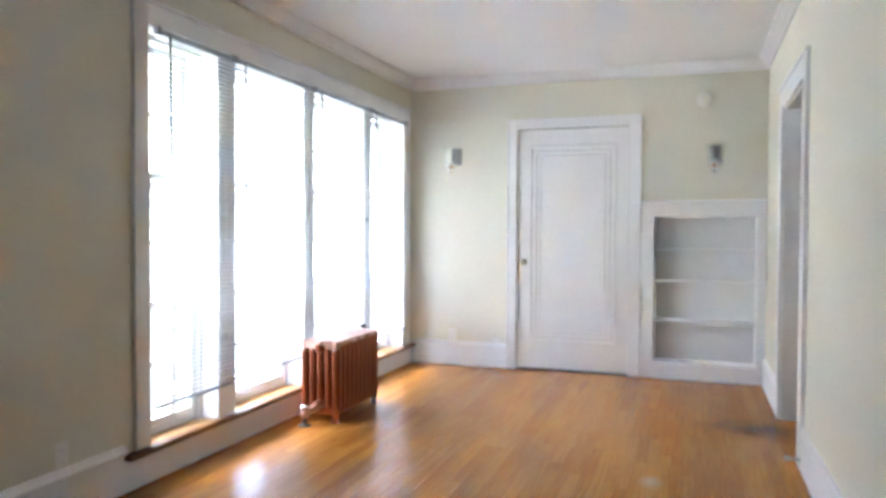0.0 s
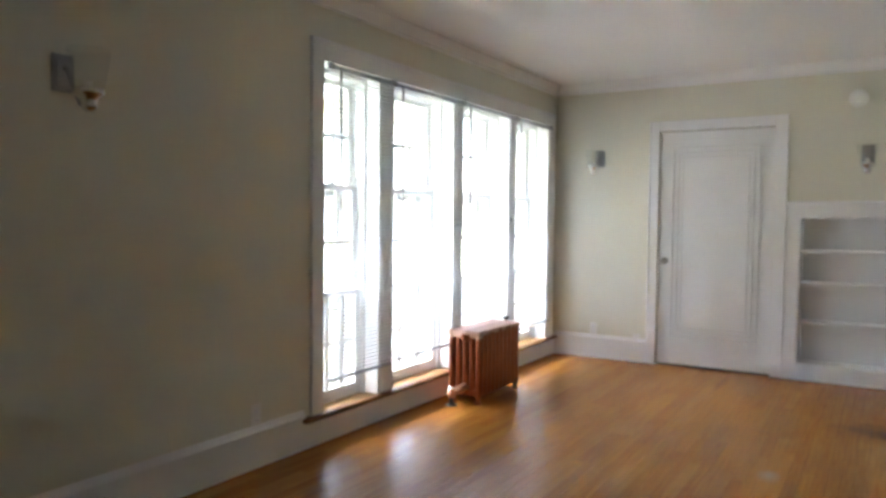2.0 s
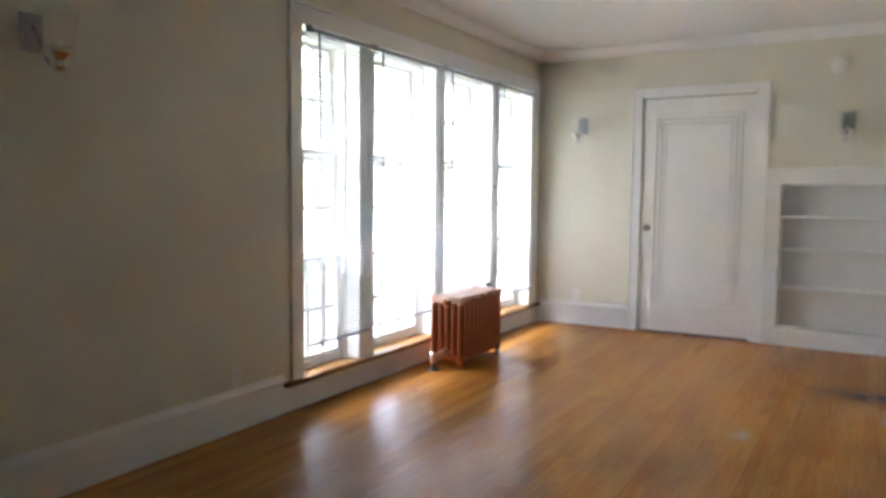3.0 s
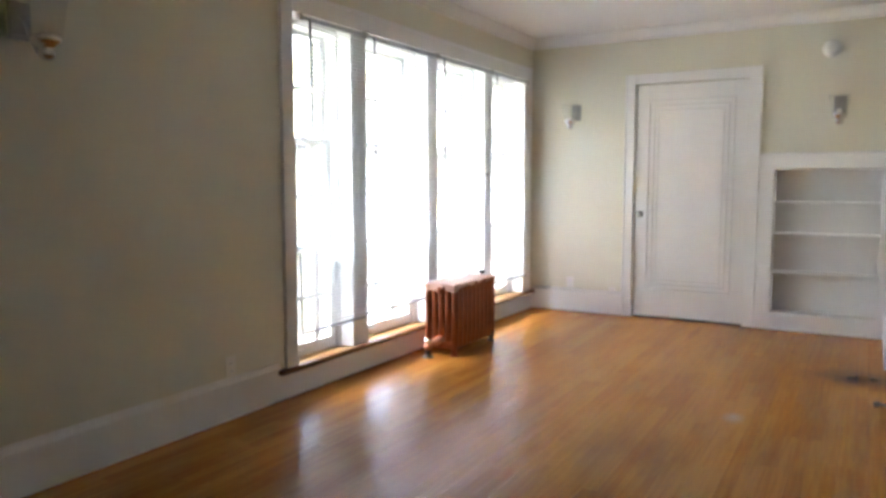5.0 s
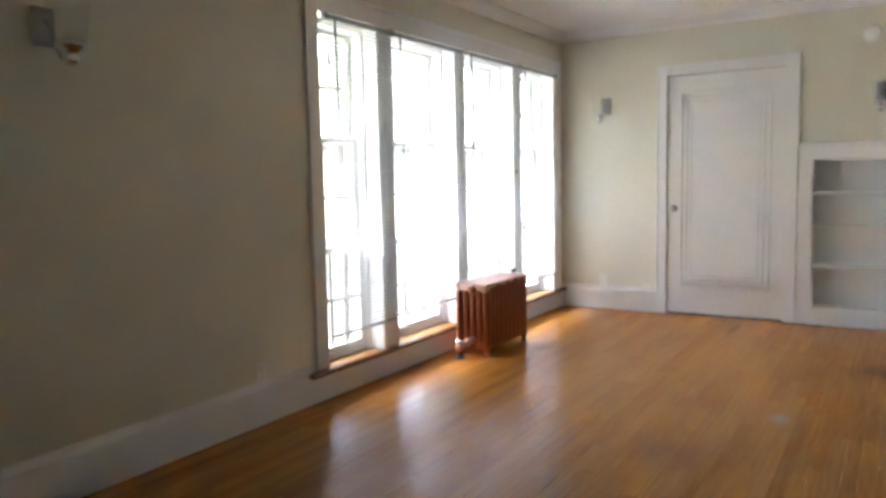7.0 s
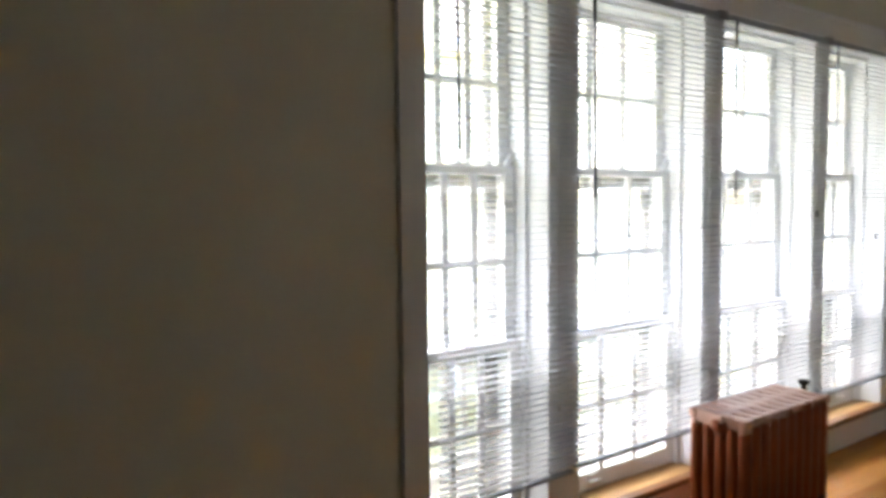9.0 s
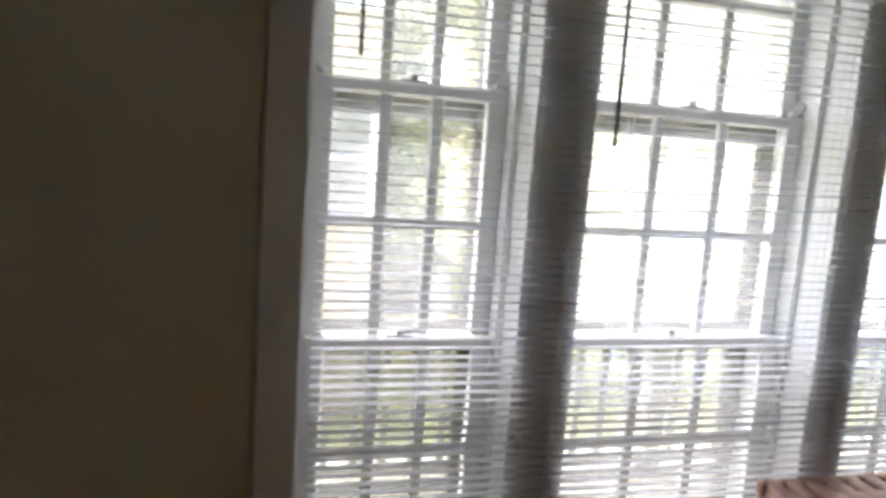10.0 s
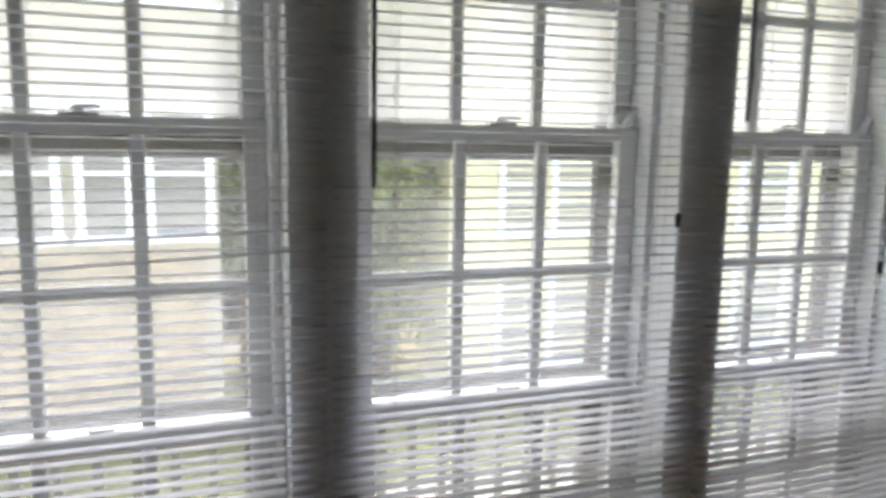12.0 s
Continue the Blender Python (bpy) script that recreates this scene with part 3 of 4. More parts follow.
# ---- niche shelves ----
niche = thing("built_in_bookcase", ((NI_L + NI_R) / 2, 0, 0), "white painted built-in bookcase with three empty shelves", "bookcase")
part("back_panel", boxes((NI_L, NI_R, NI_D - 0.012, NI_D, NI_B, NI_T)), TRIM, niche)
part("side_panel", boxes((NI_L, NI_L + 0.012, -0.004, NI_D - 0.012, NI_B, NI_T)), TRIM, niche)
part("side_panel", boxes((NI_R - 0.012, NI_R, -0.004, NI_D - 0.012, NI_B, NI_T)), TRIM, niche)
part("bottom_board", boxes((NI_L + 0.012, NI_R - 0.012, -0.004, NI_D - 0.012, NI_B, NI_B + 0.012)), TRIM, niche)
part("top_board", boxes((NI_L + 0.012, NI_R - 0.012, -0.004, NI_D - 0.012, NI_T - 0.012, NI_T)), TRIM, niche)
for z in (0.46, 0.775, 1.03):
    part("shelf", boxes((NI_L + 0.012, NI_R - 0.012, 0.004, NI_D - 0.012, z - 0.012, z + 0.012), bevel=0.003), TRIM, niche)
part("face_frame", boxes((DOOR_R + 0.096, NI_L, -0.02, -0.001, 0, NI_T), (NI_R, XR - 0.002, -0.02, -0.001, 0, NI_T), (DOOR_R + 0.096, XR - 0.002, -0.02, -0.001, NI_T, 1.40),
                         (NI_L, NI_R, -0.02, -0.001, 0, NI_B), bevel=0.002), TRIM, niche)
part("cap", boxes((DOOR_R + 0.096, XR - 0.002, -0.034, -0.001, 1.40, 1.43), bevel=0.006), TRIM, niche)
part("toe_board", boxes((NI_L, NI_R, -0.03, -0.021, 0, 0.02), bevel=0.003), TRIM, niche)

# ---- radiator ----


def column(bm, x, y, rx, ry, z0, z1, seg=14):
    """A hollow-looking cast column: an upright oval bar with rounded ends."""
    rings = []
    for z, k in ((z0, 0.55), (z0 + 0.008, 0.85), (z0 + 0.022, 1.0), (z1 - 0.022, 1.0), (z1 - 0.008, 0.85), (z1, 0.55)):
        rings.append([bm.verts.new((x + rx * k * math.cos(2 * math.pi * i / seg), y + ry * k * math.sin(2 * math.pi * i / seg), z)) for i in range(seg)])
    for a, b in zip(rings, rings[1:]):
        for i in range(seg):
            j = (i + 1) % seg
            bm.faces.new((a[i], a[j], b[j], b[i]))
    bm.faces.new(rings[0][::-1])
    bm.faces.new(rings[-1])


def radiator_section(y, step, paint):
    """One cast-iron section: a top and a bottom header with joining hubs, and five columns between them."""
    bm = bmesh.new()
    half, xm = step * 0.38, (RX0 + RX1) / 2
    box(bm, RX0 + 0.012, RX1 - 0.012, y - half, y + half, RZ1 - 0.05, RZ1 - 0.0005, 0.008, 2)
    box(bm, RX0 + 0.008, RX1 - 0.008, y - half, y + half, RZ0, RZ0 + 0.05, 0.013, 3)
    full = step / 2 - 0.0004
    box(bm, xm - 0.03, xm + 0.03, y - full, y + full, RZ1 - 0.056, RZ1 + 0.001, 0.004, 2)
    box(bm, xm - 0.026, xm + 0.026, y - full, y + full, RZ0 + 0.006, RZ0 + 0.056, 0.008, 2)
    for x in (RX0 + 0.022, RX1 - 0.022):
        box(bm, x - 0.017, x + 0.017, y - full, y + full, RZ1 - 0.036, RZ1 + 0.0005, 0.009, 3)
    section = part("section", bm, paint, rad, "", True)
    cw = (RX1 - RX0) / 5
    for i in range(5):
        outer = i in (0, 4)
        cm = bmesh.new()
        column(cm, RX0 + cw * (i + 0.5), y, cw * 0.44, step * (0.45 if outer else 0.34), RZ0 + 0.01, RZ1 - (0.02 if outer else 0.008))
        part("column", cm, paint, section, "", True)


RX0, RX1, RY0, RY1, RZ0, RZ1 = 0.108, 0.37, -2.14, -1.508, 0.048, 0.50
rad = thing("radiator", ((RX0 + RX1) / 2, (RY0 + RY1) / 2, 0), "old copper-painted cast iron radiator with worn top", "radiator")
NS = 10
step = (RY1 - RY0) / NS
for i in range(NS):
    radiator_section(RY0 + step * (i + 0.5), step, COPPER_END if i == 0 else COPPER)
part("end_plug", lathe([(0, 0.026), (0.016, 0.024), (0.019, 0.014), (0.032, 0.010), (0.036, 0.0)], 16, "-Y", ((RX0 + RX1) / 2 + 0.01, RY0 + 0.008, RZ1 - 0.046)), COPPER, rad, "", True)
for y in (RY0 + step * 0.5, RY1 - step * 0.5):
    for x in (RX0 + 0.03, RX1 - 0.03):
        part("foot", lathe([(0.03, RZ0 + 0.03), (0.024, RZ0), (0.018, 0.03), (0.019, 0.013), (0.027, 0.006), (0.027, 0)], 12, at=(x, y, 0)), COPPER if y < -2 else BLACK, rad, "", True)
# supply valve and pipe
vx, vy = 0.20, RY0 - 0.09
part("supply_pipe", tube([(vx, vy, 0), (vx, vy, 0.06)], 0.016, 12), BLACK, rad, "dark pipe stub", True)
part("floor_flange", lathe([(0.042, 0), (0.04, 0.007), (0.02, 0.012), (0.018, 0.018)], 20, at=(vx, vy, 0)), BLACK, rad, "", True)
part("valve_body", lathe([(0, 0.045), (0.02, 0.05), (0.026, 0.062), (0.026, 0.084), (0.017, 0.092), (0.011, 0.1), (0.011, 0.108)], 16, at=(vx, vy, 0)), COPPER_WORN, rad, "", True)
part("valve_union", tube([(vx, vy, 0.074), (vx + 0.025, RY0 - 0.035, 0.094), (vx + 0.045, RY0 + 0.02, 0.112)], [0.017, 0.025, 0.028], 12), COPPER_WORN, rad, "", True)
part("valve_handle", lathe([(0, 0.106), (0.024, 0.106), (0.03, 0.114), (0.026, 0.124), (0, 0.127)], 18, at=(vx, vy, 0)), CHROME, rad, "small pale valve handle", True)
ax, ay = 0.19, RY1 + 0.11
part("air_vent", lathe([(0.0, 0.44), (0.011, 0.441), (0.013, 0.492), (0.024, 0.496), (0.025, 0.512), (0, 0.516)], 14, at=(ax, ay, 0)), BLACK, rad, "black air vent", True)
part("vent_stem", tube([(ax, RY1 - 0.01, 0.45), (ax, ay, 0.45)], 0.007, 8), BLACK, rad, "", True)

# ---- wall lamps, detector, outlets ----


def sconce(at, yaw):
    """Chrome wall lamp with a flared glass cup, built facing -Y and turned."""
    s = thing("wall_lamp", (0, 0, 0), "unlit chrome wall lamp with a clear flared glass shade", "wall lamp", "wall lamps")
    plate = boxes((-0.044, 0.044, -0.012, -0.0005, -0.071, 0.071), bevel=0.004)
    box(plate, -0.032, 0.032, -0.018, -0.01, -0.054, 0.054, 0.004)
    part("back_plate", plate, DULL_STEEL, s, "grey polished back plate")
    part("arm", tube([(0, -0.012, 0.02), (0, -0.035, 0.012), (0, -0.06, -0.03), (0, -0.085, -0.085), (0, -0.115, -0.125), (0, -0.15, -0.14), (0, -0.172, -0.136)], 0.008, 10), DULL_STEEL, s, "", True)
    part("socket_cup", lathe([(0, -0.158), (0.014, -0.156), (0.028, -0.142), (0.029, -0.128), (0.022, -0.116), (0.040, -0.104), (0.053, -0.090), (0.054, -0.072), (0.049, -0.072), (0.042, -0.088), (0, -0.098)], 28, at=(0, -0.172, 0)), CHROME, s, "bright chrome cup", True)
    sh = lathe([(0.049, -0.078), (0.060, -0.03), (0.069, 0.02), (0.078, 0.07), (0.0755, 0.07), (0.0665, 0.02), (0.0575, -0.03), (0.047, -0.076)], 32, at=(0, -0.172, 0))
    part("glass_shade", sh, SHADE, s, "clear flared glass shade", True)
    part("lamp_holder", lathe([(0.013, -0.09), (0.013, -0.045), (0, -0.044)], 12, at=(0, -0.172, 0)), PLATE, s, "", True)
    s.matrix_basis = Matrix.Translation(at) @ Matrix.Rotation(radians(yaw), 4, "Z")
    return s


first = sconce((0.435, 0, 1.82), 0)
copy_thing(first, Matrix.Translation((2.55, 0, 1.783)))
copy_thing(first, Matrix.Translation((0, -4.822, 1.795)) @ Matrix.Rotation(radians(90), 4, "Z"))

det = thing("smoke_detector", (2.475, 0, 2.215), "round white plastic smoke detector on the wall", "smoke detector")
part("base", lathe([(0.068, 0), (0.068, 0.012), (0.062, 0.014)], 32, "-Y", (2.475, 0, 2.215)), PLATE, det, "", True)
part("cover", lathe([(0.060, 0.013), (0.058, 0.028), (0.045, 0.042), (0.02, 0.047), (0, 0.047)], 32, "-Y", (2.475, 0, 2.215)), PLATE, det, "", True)


def outlet(at, yaw, label, h=0.115, jack=False):
    o = thing("wall_outlet", (0, 0, 0), label, "outlet")
    part("cover_plate", boxes((-0.036, 0.036, -0.006, -0.0005, -h / 2, h / 2), bevel=0.002), PLATE, o)
    if jack:
        part("jack", boxes((-0.008, 0.008, -0.009, -0.006, -0.008, 0.008), bevel=0.001), TRIM, o)
    else:
        for z in (0.022, -0.022):
            part("receptacle", boxes((-0.017, 0.017, -0.008, -0.006, z - 0.015, z + 0.015), bevel=0.001), TRIM, o)
            for x in (-0.006, 0.006):
                part("slot", boxes((x - 0.0012, x + 0.0012, -0.0085, -0.0079, z - 0.006, z + 0.006)), STEEL, o)
    o.matrix_basis = Matrix.Translation(at) @ Matrix.Rotation(radians(yaw), 4, "Z")
    return o


outlet((0, -3.83, 0.262), 90, "cream plastic double outlet above the baseboard")
outlet((0.40, 0, 0.262), 0, "white plastic outlet plate above the baseboard")
outlet((0.80, 0, 0.222), 0, "small white jack plate beside the door casing", h=0.055, jack=True)
stop = thing("door_stop", (XR - 0.03, PB - 0.06, 0.07), "small dull metal door stop on the baseboard", "door stop")
part("stem", tube([(XR - 0.02, PB - 0.14, 0.06), (XR - 0.075, PB - 0.14, 0.06)], 0.006, 8), STEEL, stop, "", True)
part("tip", lathe([(0, -0.012), (0.012, -0.01), (0.013, 0.0), (0.012, 0.012), (0, 0.014)], 12, "X", (XR - 0.08, PB - 0.14, 0.06)), STEEL, stop, "", True)

# ---- outside ----
GZ = -2.6
structure("ground", boxes((-400, 400, -300, 300, GZ - 0.3, GZ)), LAWN, "summer lawn reaching into the distance", "ground")
structure("pavement", boxes((-13.3, -12.2, -120, 120, GZ, GZ + 0.02)), PAVING, "pale concrete pavement", "pavement")
structure("pavement_path", boxes((-6.4, -4.2, -60, 60, GZ, GZ + 0.015)), PAVING, "pale concrete path beside the house", "path")
structure("road", boxes((-20.0, -13.7, -120, 120, GZ, GZ + 0.012)), ROAD, "dark asphalt road", "road")

structure("foundation", boxes((-T, XB + 0.15, BACK - 0.15, 0.75, GZ, -0.151)), STUCCO, "plastered foundation of the house", "wall")

# balustrade outside the windows
BX = -0.92
bal = thing("window_railing", (BX, -1.8, 0.02), "white painted balcony railing with close pickets", "railing")
part("top_rail", boxes((BX - 0.03, BX + 0.03, -4.4, 0.8, 0.55, 0.585), bevel=0.006), RAIL, bal)
part("bottom_rail", boxes((BX - 0.025, BX + 0.025, -4.4, 0.8, 0.07, 0.105), bevel=0.006), RAIL, bal)
for yy in (-4.38, -1.8, 0.78):
    part("post", boxes((BX - 0.04, BX + 0.04, yy - 0.04, yy + 0.04, 0.02, 0.62), bevel=0.006), RAIL, bal)
pm = boxes((-0.014, 0.014, -0.015, 0.015, 0, 0.447), bevel=0.003)
pme = bpy.data.meshes.new("picket")
pm.to_mesh(pme)
pm.free()
pme.materials.append(RAIL)
yy = -4.28
while yy < 0.72:
    p = new("picket", pme)
    p.parent = bal
    p.location = (0, yy + 1.8, 0.084)
    yy += 0.112
structure("balcony_floor", boxes((-1.05, -T, -4.5, 0.9, -0.12, 0.02)), DECK, "narrow concrete balcony floor", "balcony")
# Added slab, out of view: keeps high sky light off slats and floor.
structure("sky_blocker", boxes((-1.75, -T, -4.5, 0.9, 2.66, 2.80)), SASH, "unseen slab added over the balcony to block the high sky", "roof")
structure("balcony_base", boxes((-0.95, -T, -4.4, 0.8, GZ, -0.12)), STUCCO, "plastered base under the balcony", "wall")


def brick_face(parent, x, y0, y1, z0, z1, holes):
    """Courses of single bricks standing proud of the mortar, left out at the windows."""
    rng = random.Random(9)
    verts, faces = [], []
    o = parent.location
    L, Hh = 0.215, 0.065
    k = 0
    z = z0 + 0.005
    while z + Hh < z1:
        y = y0 + (L / 2 if k % 2 else 0)
        while y + L <= y1:
            if not any(h[0] < y + L and y < h[1] and h[2] < z + Hh and z < h[3] for h in holes):
                n = len(verts)
                d = x + rng.uniform(0.006, 0.016)
                j = rng.uniform(-0.003, 0.003)
                for vx, vy, vz in ((x - 0.01, y, z), (x - 0.01, y + L, z), (x - 0.01, y + L, z + Hh), (x - 0.01, y, z + Hh), (d, y + 0.003, z + 0.003), (d, y + L - 0.003, z + 0.003 + j), (d, y + L - 0.003, z + Hh - 0.003), (d, y + 0.003, z + Hh - 0.003 + j)):
                    verts.append((vx - o.x, vy - o.y, vz - o.z))
                faces += [tuple(n + i for i in f) for f in ((4, 5, 6, 7), (0, 1, 5, 4), (1, 2, 6, 5), (2, 3, 7, 6), (3, 0, 4, 7))]
            y += L + 0.012
        z += Hh + 0.012
        k += 1
    me = bpy.data.meshes.new("brickwork")
    me.from_pydata(verts, [], faces)
    me.materials.append(BRICK)
    ob = tagged(new("brickwork", me), "weathered tan bricks", kind="stuff")
    ob.parent = parent


def board_face(parent, x, y0, y1, z0, z1, mat):
    """Overlapping clapboards, one mesh shared by all."""
    bm = bmesh.new()
    hh, w = 0.125, (y1 - y0) / 2
    vs = [bm.verts.new(v) for v in ((0, -w, 0), (0.022, -w, 0), (0.004, -w, hh), (0, -w, hh), (0, w, 0), (0.022, w, 0), (0.004, w, hh), (0, w, hh))]
    for f in ((0, 1, 2, 3), (7, 6, 5, 4), (1, 5, 6, 2), (0, 4, 5, 1), (3, 2, 6, 7)):
        bm.faces.new([vs[i] for i in f])
    me = bpy.data.meshes.new("clapboard")
    bm.to_mesh(me)
    bm.free()
    me.materials.append(mat)
    z = z0 + 0.3
    while z + hh < z1:
        b = new("clapboard", me)
        b.parent = parent
        b.location = Vector((x, (y0 + y1) / 2, z)) - parent.location
        z += hh


def house(at, size, wall, roof_h, label, rows, relief="", name="house"):
    """A house with storeys of framed windows towards the street side (+X face) and a pitched roof."""
    x, y, z = at
    dx, dy, dz = size
    hs = thing(name, at, label, "house")
    part("wall", boxes((x - dx, x, y - dy / 2, y + dy / 2, z, z + dz)), wall, hs)
    rb = bmesh.new()
    o = 0.45
    vs = [rb.verts.new(v) for v in ((x + o, y - dy / 2 - o, z + dz), (x + o, y + dy / 2 + o, z + dz), (x - dx - o, y + dy / 2 + o, z + dz), (x - dx - o, y - dy / 2 - o, z + dz), (x - dx / 2, y - dy / 2 - o, z + dz + roof_h), (x - dx / 2, y + dy / 2 + o, z + dz + roof_h))]
    for f in ((0, 1, 5, 4), (2, 3, 4, 5), (1, 2, 5), (3, 0, 4), (0, 3, 2, 1)):
        rb.faces.new([vs[i] for i in f])
    part("roof", rb, ROOF, hs)
    part("eaves_board", boxes((x + o - 0.03, x + o + 0.02, y - dy / 2 - o, y + dy / 2 + o, z + dz - 0.18, z + dz + 0.04)), SASH, hs)
    holes = [(y + wy - ww / 2 - 0.12, y + wy + ww / 2 + 0.12, z + wz - 0.12, z + wz + wh + 0.14) for wy, wz, ww, wh in rows]
    if relief == "brick":
        brick_face(hs, x, y - dy / 2, y + dy / 2, z, z + dz, holes)
    if relief == "boards":
        board_face(hs, x, y - dy / 2, y + dy / 2, z, z + dz - 0.2, wall)
    for wy, wz, ww, wh in rows:
        w = part("window", boxes((x, x + 0.07, y + wy - ww / 2 - 0.1, y + wy + ww / 2 + 0.1, z + wz + wh, z + wz + wh + 0.12), (x, x + 0.06, y + wy - ww / 2 - 0.1, y + wy - ww / 2, z + wz, z + wz + wh),
                                 (x, x + 0.06, y + wy + ww / 2, y + wy + ww / 2 + 0.1, z + wz, z + wz + wh), (x, x + 0.09, y + wy - ww / 2 - 0.14, y + wy + ww / 2 + 0.14, z + wz - 0.1, z + wz),
                                 (x, x + 0.04, y + wy - ww / 2, y + wy + ww / 2, z + wz + wh / 2 - 0.03, z + wz + wh / 2 + 0.03)), SASH, hs)
        part("pane", boxes((x + 0.004, x + 0.015, y + wy - ww / 2, y + wy + ww / 2, z + wz, z + wz + wh)), HOUSE_GLASS, w, "grey reflecting window glass")
    return hs


house((-8.2, -5.2, GZ), (8.0, 7.0, 8.4), MORTAR, 2.2, "tan brick house with white framed windows",
      [(wy, wz, ww, 1.5) for wz in (2.8, 5.6) for wy, ww in ((3.05, 0.6), (2.2, 0.45), (1.25, 0.75), (-0.4, 0.9), (-2.2, 0.9))], "brick")
house((-9.0, 6.9, GZ), (8.0, 10.4, 6.8), YELLOW, 2.6, "pale yellow clapboard house with white framed windows",
      [(wy, wz, ww, 1.5) for wz in (0.4, 2.6, 4.8) for wy, ww in ((-4.0, 0.6), (-3.0, 0.75), (-1.2, 0.9), (0.8, 1.0), (3.2, 1.0))], "boards")
house((-30.0, -1.5, GZ), (9.0, 10.0, 5.6), STUCCO, 3.0, "pale plastered house across the street", [(-3.2, 1.1, 1.1, 1.5), (0, 1.1, 1.1, 1.5), (3.2, 1.1, 1.1, 1.5), (-3.2, 3.6, 1.0, 1.3), (3.2, 3.6, 1.0, 1.3)])


def tree(at, height, crown_r, seed, leaves, leaf, label, low=0.4):
    rng = random.Random(seed)
    x, y, z = at
    t = thing("tree", at, label, "tree")
    trunk = tube([(x, y, z - 0.1), (x + 0.05, y + 0.03, z + height * 0.25), (x - 0.06, y + 0.1, z + height * 0.5), (x, y + 0.05, z + height * 0.85)], [0.2, 0.15, 0.1, 0.02], 10)
    part("trunk", trunk, BARK, t, "", True)
    centres = []
    for i in range(9):
        a, h = i * 2.4 + rng.random(), z + height * (0.3 + 0.06 * i)
        e = Vector((x + math.cos(a) * crown_r * rng.uniform(0.5, 0.9), y + math.sin(a) * crown_r * rng.uniform(0.5, 0.9), h + height * rng.uniform(0.05, 0.2)))
        part("limb", tube([(x, y + 0.05, h), ((x + e.x) / 2, (y + e.y) / 2, h + (e.z - h) * 0.7), e], [0.06, 0.04, 0.012], 7), BARK, t, "", True)
        centres.append(e)
    centres += [Vector((x + rng.gauss(0, crown_r * 0.45), y + rng.gauss(0, crown_r * 0.45), z + height * rng.uniform(low, 0.98))) for _ in range(22)]
    verts, faces = [], []
    for i in range(leaves):
        c = centres[i % len(centres)]
        p = c + Vector((rng.gauss(0, 0.34), rng.gauss(0, 0.34), rng.gauss(0, 0.28)))
        q = Euler((rng.uniform(-1, 1), rng.uniform(-1, 1), rng.uniform(0, 6.28))).to_matrix()
        s = rng.uniform(0.05, 0.1)
        n = len(verts)
        for v in ((-1, 0, 0), (0, -0.5, 0.1), (1.1, 0, -0.1), (0, 0.5, 0.1)):
            verts.append(p + q @ (Vector(v) * s))
        faces.append((n, n + 1, n + 2, n + 3))
    me = bpy.data.meshes.new("crown")
    me.from_pydata(verts, [], faces)
    me.materials.append(leaf)
    for v in me.vertices:
        v.co -= Vector(at)
    cr = new("crown", me)
    cr.parent = t
    return t


tree((-11.3, -1.1, GZ), 7.8, 1.55, 3, 15000, LEAF, "leafy dark green tree on the lawn", 0.26)
tree((-10.2, 0.95, GZ), 7.2, 0.8, 8, 15000, LEAF_LIGHT, "slender yellow-green tree beside the yellow house", 0.06)


def parked_car(at):
    """A dark estate car standing along the street (Y)."""
    x, y, z = at
    car = thing("parked_car", at, "dark parked car at the kerb", "car")
    prof = [(-2.15, 0.35), (-2.2, 0.62), (-2.05, 0.86), (-1.2, 0.95), (-0.55, 1.42), (0.95, 1.46), (1.75, 1.0), (2.15, 0.9), (2.2, 0.5), (2.12, 0.32)]
    bm = bmesh.new()
    rows = [[bm.verts.new((x + sx * (0.86 if h < 1.0 else 0.68), y + l, z + h)) for l, h in prof] for sx in (-1, 1)]
    n = len(prof)
    for i in range(n):
        j = (i + 1) % n
        bm.faces.new((rows[0][i], rows[0][j], rows[1][j], rows[1][i]))
    bm.faces.new(rows[0])
    bm.faces.new(rows[1])
    bmesh.ops.recalc_face_normals(bm, faces=bm.faces)
    body = part("body", bm, CARPAINT, car)
    for a0, a1 in ((-0.5, 0.15), (0.22, 0.95)):
        part("side_window", boxes((x + 0.70, x + 0.80, y + a0, y + a1, z + 0.98, z + 1.33), bevel=0.02), HOUSE_GLASS, body)
    for wy in (-1.35, 1.35):
        for sx in (-1, 1):
            tyre = part("wheel", lathe([(0.0, -0.1), (0.3, -0.1), (0.33, -0.06), (0.33, 0.06), (0.3, 0.1), (0, 0.1)], 20, "X", (x + sx * 0.78, y + wy, z + 0.33)), TYRE, car, "", True)
            part("rim", lathe([(0, 0.0), (0.2, 0.0), (0.21, 0.01), (0, 0.02)], 16, "X", (x + sx * 0.79 + 0.1, y + wy, z + 0.33)), STEEL, tyre)
    for wy in (-0.72, 0.72):
        part("headlight", boxes((x + wy - 0.12, x + wy + 0.12, y + 2.12, y + 2.2, z + 0.62, z + 0.76), bevel=0.02), PLATE, car)
    return car


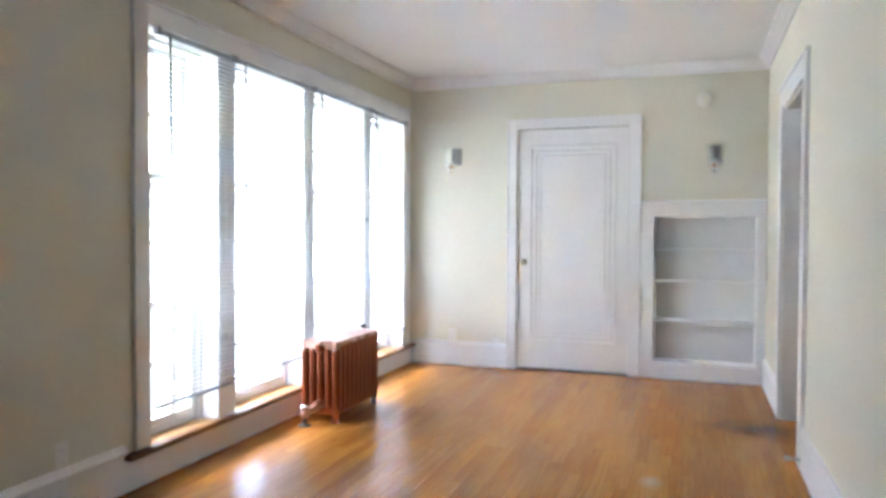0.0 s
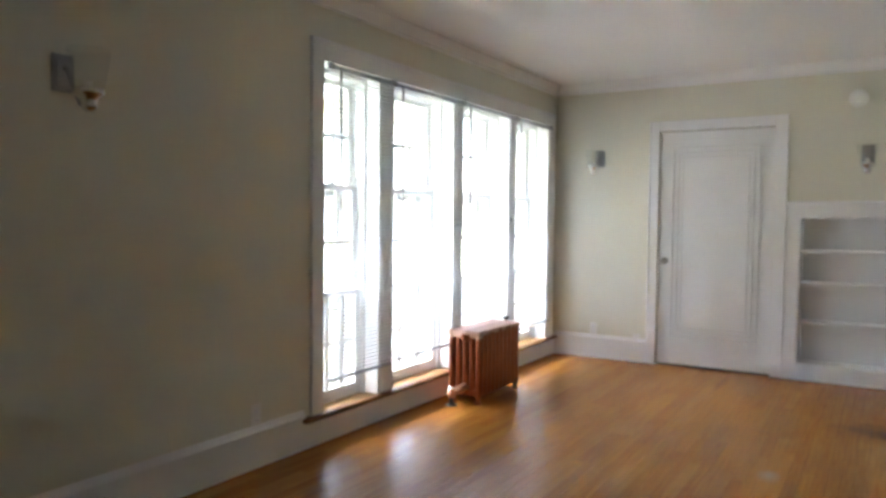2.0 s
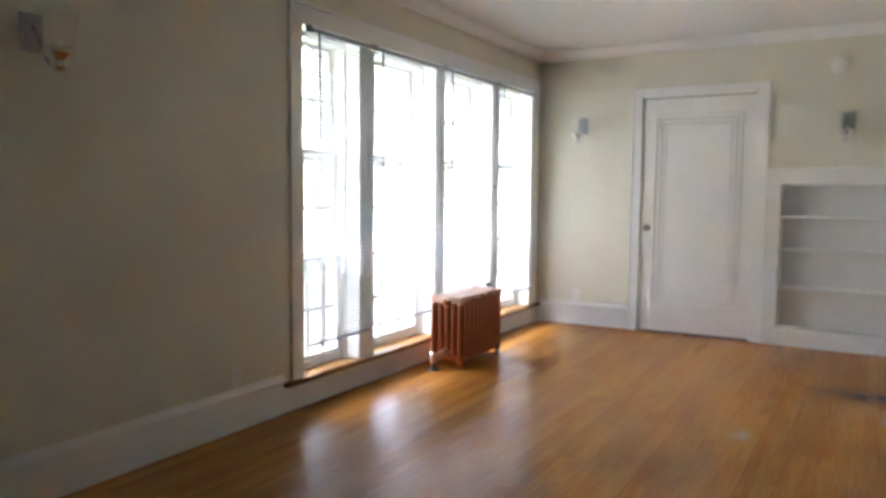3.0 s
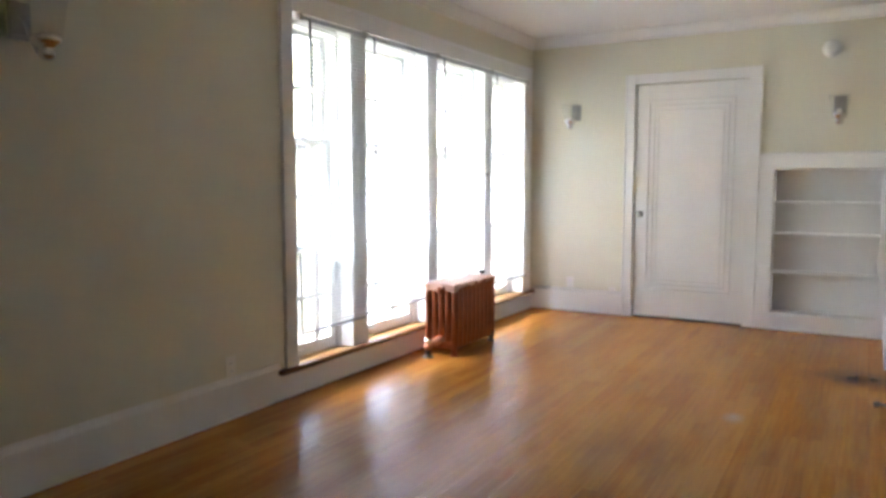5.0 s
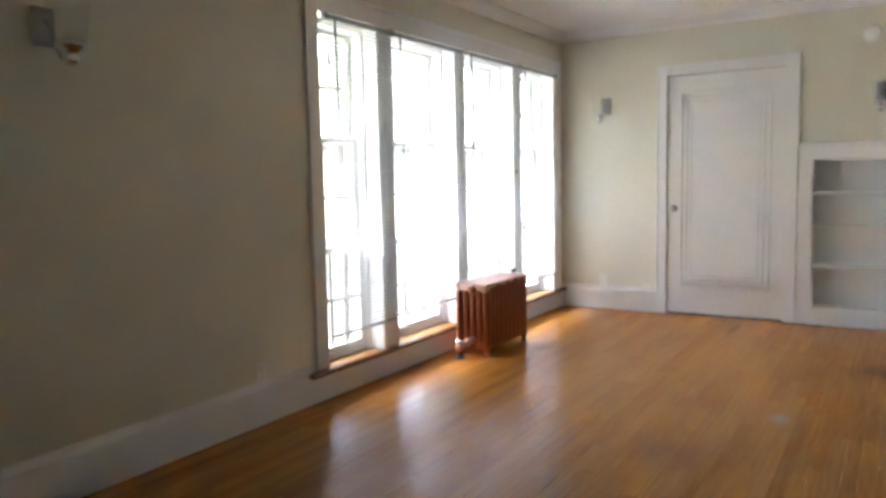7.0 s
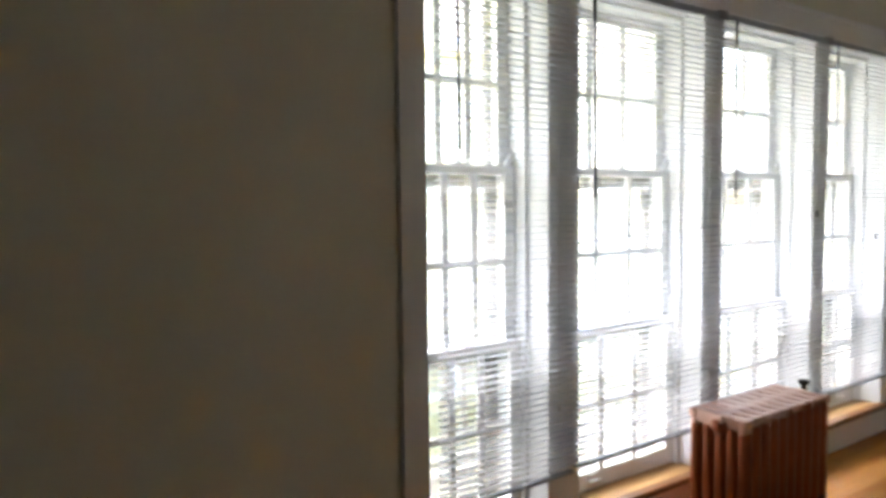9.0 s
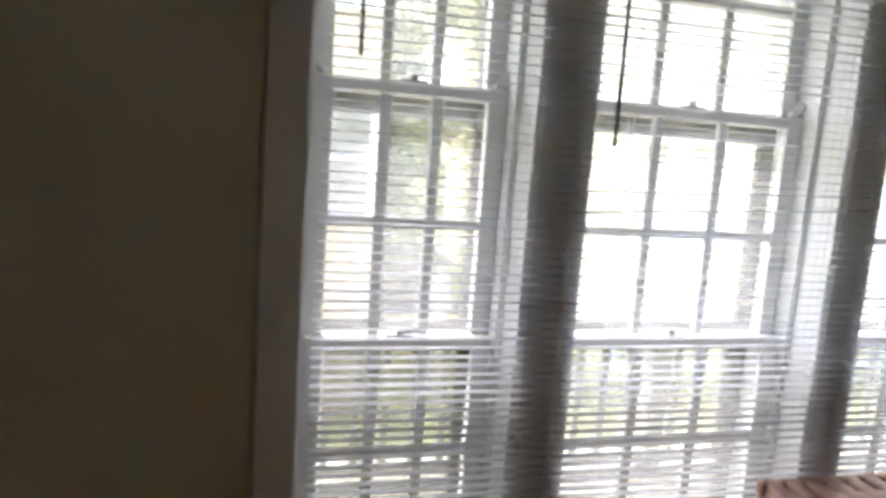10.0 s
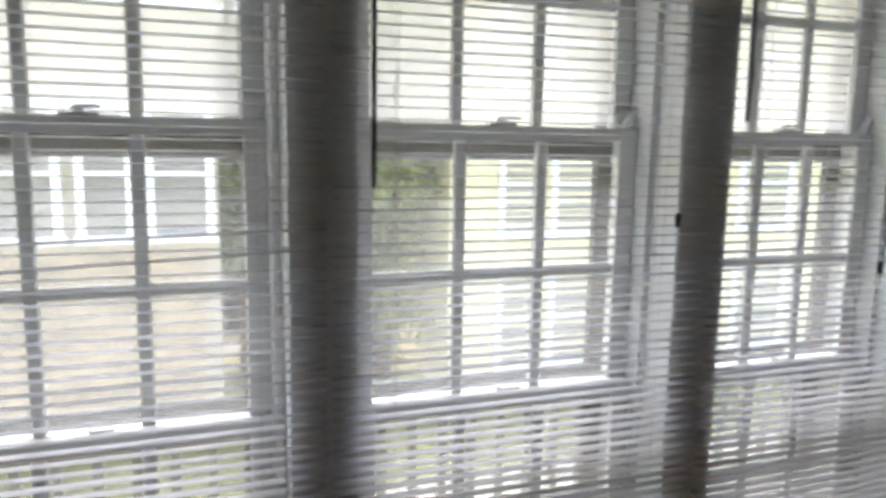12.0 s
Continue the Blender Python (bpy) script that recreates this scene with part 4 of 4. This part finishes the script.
def hedge(at, length, height, depth, leaves):
    """A tall, ragged hedge: stems and a mass of single leaves."""
    rng = random.Random(21)
    x, y, z = at
    t = thing("hedge", at, "tall dense green hedge along the street", "hedge")
    for i in range(9):
        sy = y - length / 2 + length * (i + 0.5) / 9
        part("stem", tube([(x, sy, z - 0.1), (x + rng.uniform(-0.2, 0.2), sy + 0.1, z + height * 0.7)], [0.06, 0.02], 6), BARK, t, "", True)
    verts, faces = [], []
    for i in range(leaves):
        u = rng.random()
        py = (u - 0.5) * length
        top = height * (0.82 + 0.12 * math.sin(py * 1.7) + 0.08 * math.sin(py * 4.1))
        p = Vector((rng.gauss(0, depth * 0.35), py, rng.random() ** 0.8 * top + rng.gauss(0, 0.12)))
        q = Euler((rng.uniform(-1, 1), rng.uniform(-1, 1), rng.uniform(0, 6.28))).to_matrix()
        sz = rng.uniform(0.07, 0.14)
        n = len(verts)
        for v in ((-1, 0, 0), (0, -0.5, 0.1), (1.1, 0, -0.1), (0, 0.5, 0.1)):
            verts.append(p + q @ (Vector(v) * sz))
        faces.append((n, n + 1, n + 2, n + 3))
    me = bpy.data.meshes.new("foliage")
    me.from_pydata(verts, [], faces)
    me.materials.append(LEAF)
    f = tagged(new("foliage", me), kind="stuff")
    f.parent = t
    return t


hedge((-21.3, 0.3, GZ), 12.0, 5.0, 0.9, 16000)
parked_car((-14.7, -0.3, GZ))
SX, SY = -8.8, -0.58
sign = thing("yard_sign", (SX, SY, GZ), "white yard sign on a post in the lawn", "sign")
part("post", boxes((SX - 0.03, SX + 0.03, SY - 0.03, SY + 0.03, GZ - 0.1, -0.62), bevel=0.006), RAIL, sign)
part("board", boxes((SX + 0.035, SX + 0.05, SY - 0.16, SY + 0.16, -1.34, -0.71), bevel=0.004), RAIL, sign)
for z in (-0.82, -0.95, -1.08, -1.21):
    part("text_bar", boxes((SX + 0.05, SX + 0.053, SY - 0.11, SY + 0.11, z - 0.03, z + 0.01)), HOUSE_GLASS, sign)

# ---- floor ----
structure("floor_base", boxes((-T, XB + 0.15, BACK - 0.15, 0.75, -0.15, -0.0205)), DARK, "subfloor under the oak strips", "floor")
floor = tagged(new("floor", None), "varnished honey-coloured oak strip floor, lightly worn", "floor", kind="structure")
W = 0.0575
rng = random.Random(4)
strip_meshes = {}


def strip_mesh(length):
    key = round(length, 2)
    if key not in strip_meshes:
        bm = boxes((-W / 2 + 0.0003, W / 2 - 0.0003, -key / 2 + 0.0003, key / 2 - 0.0003, -0.02, 0.0), bevel=0.0006)
        me = bpy.data.meshes.new("floor_strip")
        bm.to_mesh(me)
        bm.free()
        me.materials.append(FLOOR)
        strip_meshes[key] = me
    return strip_meshes[key]


far = []
x = 0.0 + W / 2
while x < XB:
    y = -rng.choice((0, 0.3, 0.6, 0.9, 1.2)) * 0.5
    first_len = -y
    spans = [(0.0, first_len)] if first_len > 0.05 else []
    d = first_len
    while d < -BACK:
        ln = rng.choice((0.6, 0.9, 1.2, 1.5, 1.8))
        ln = min(ln, -BACK - d)
        if ln > 0.02:
            spans.append((d, d + ln))
        d += ln + 1e-6
    for a, b in spans:
        if x < XR and b < 6.0:
            s = new("floor_strip", strip_mesh(b - a))
            s.parent = floor
            s.location = (x, -(a + b) / 2, rng.uniform(-0.0002, 0.0002))
            s.rotation_euler = (rng.gauss(0, 0.0004), rng.gauss(0, 0.006), 0)
        else:
            far.append((x, -(a + b) / 2, round(b - a, 2)))
    x += W
verts, faces = [], []
for fx, fy, ln in far:
    n = len(verts)
    h, l = W / 2 - 0.0003, ln / 2 - 0.0003
    for sx, sy, sz in ((-h, -l, -0.02), (h, -l, -0.02), (h, l, -0.02), (-h, l, -0.02), (-h, -l, 0), (h, -l, 0), (h, l, 0), (-h, l, 0)):
        verts.append((fx + sx, fy + sy, sz))
    faces += [tuple(n + i for i in f) for f in ((4, 5, 6, 7), (0, 1, 5, 4), (1, 2, 6, 5), (2, 3, 7, 6), (3, 0, 4, 7))]
me = bpy.data.meshes.new("floor_strips_far")
me.from_pydata(verts, [], faces)
me.materials.append(FLOOR)
rest = tagged(new("floor_strips_far", me), "varnished oak strips", "", kind="stuff")
rest.parent = floor
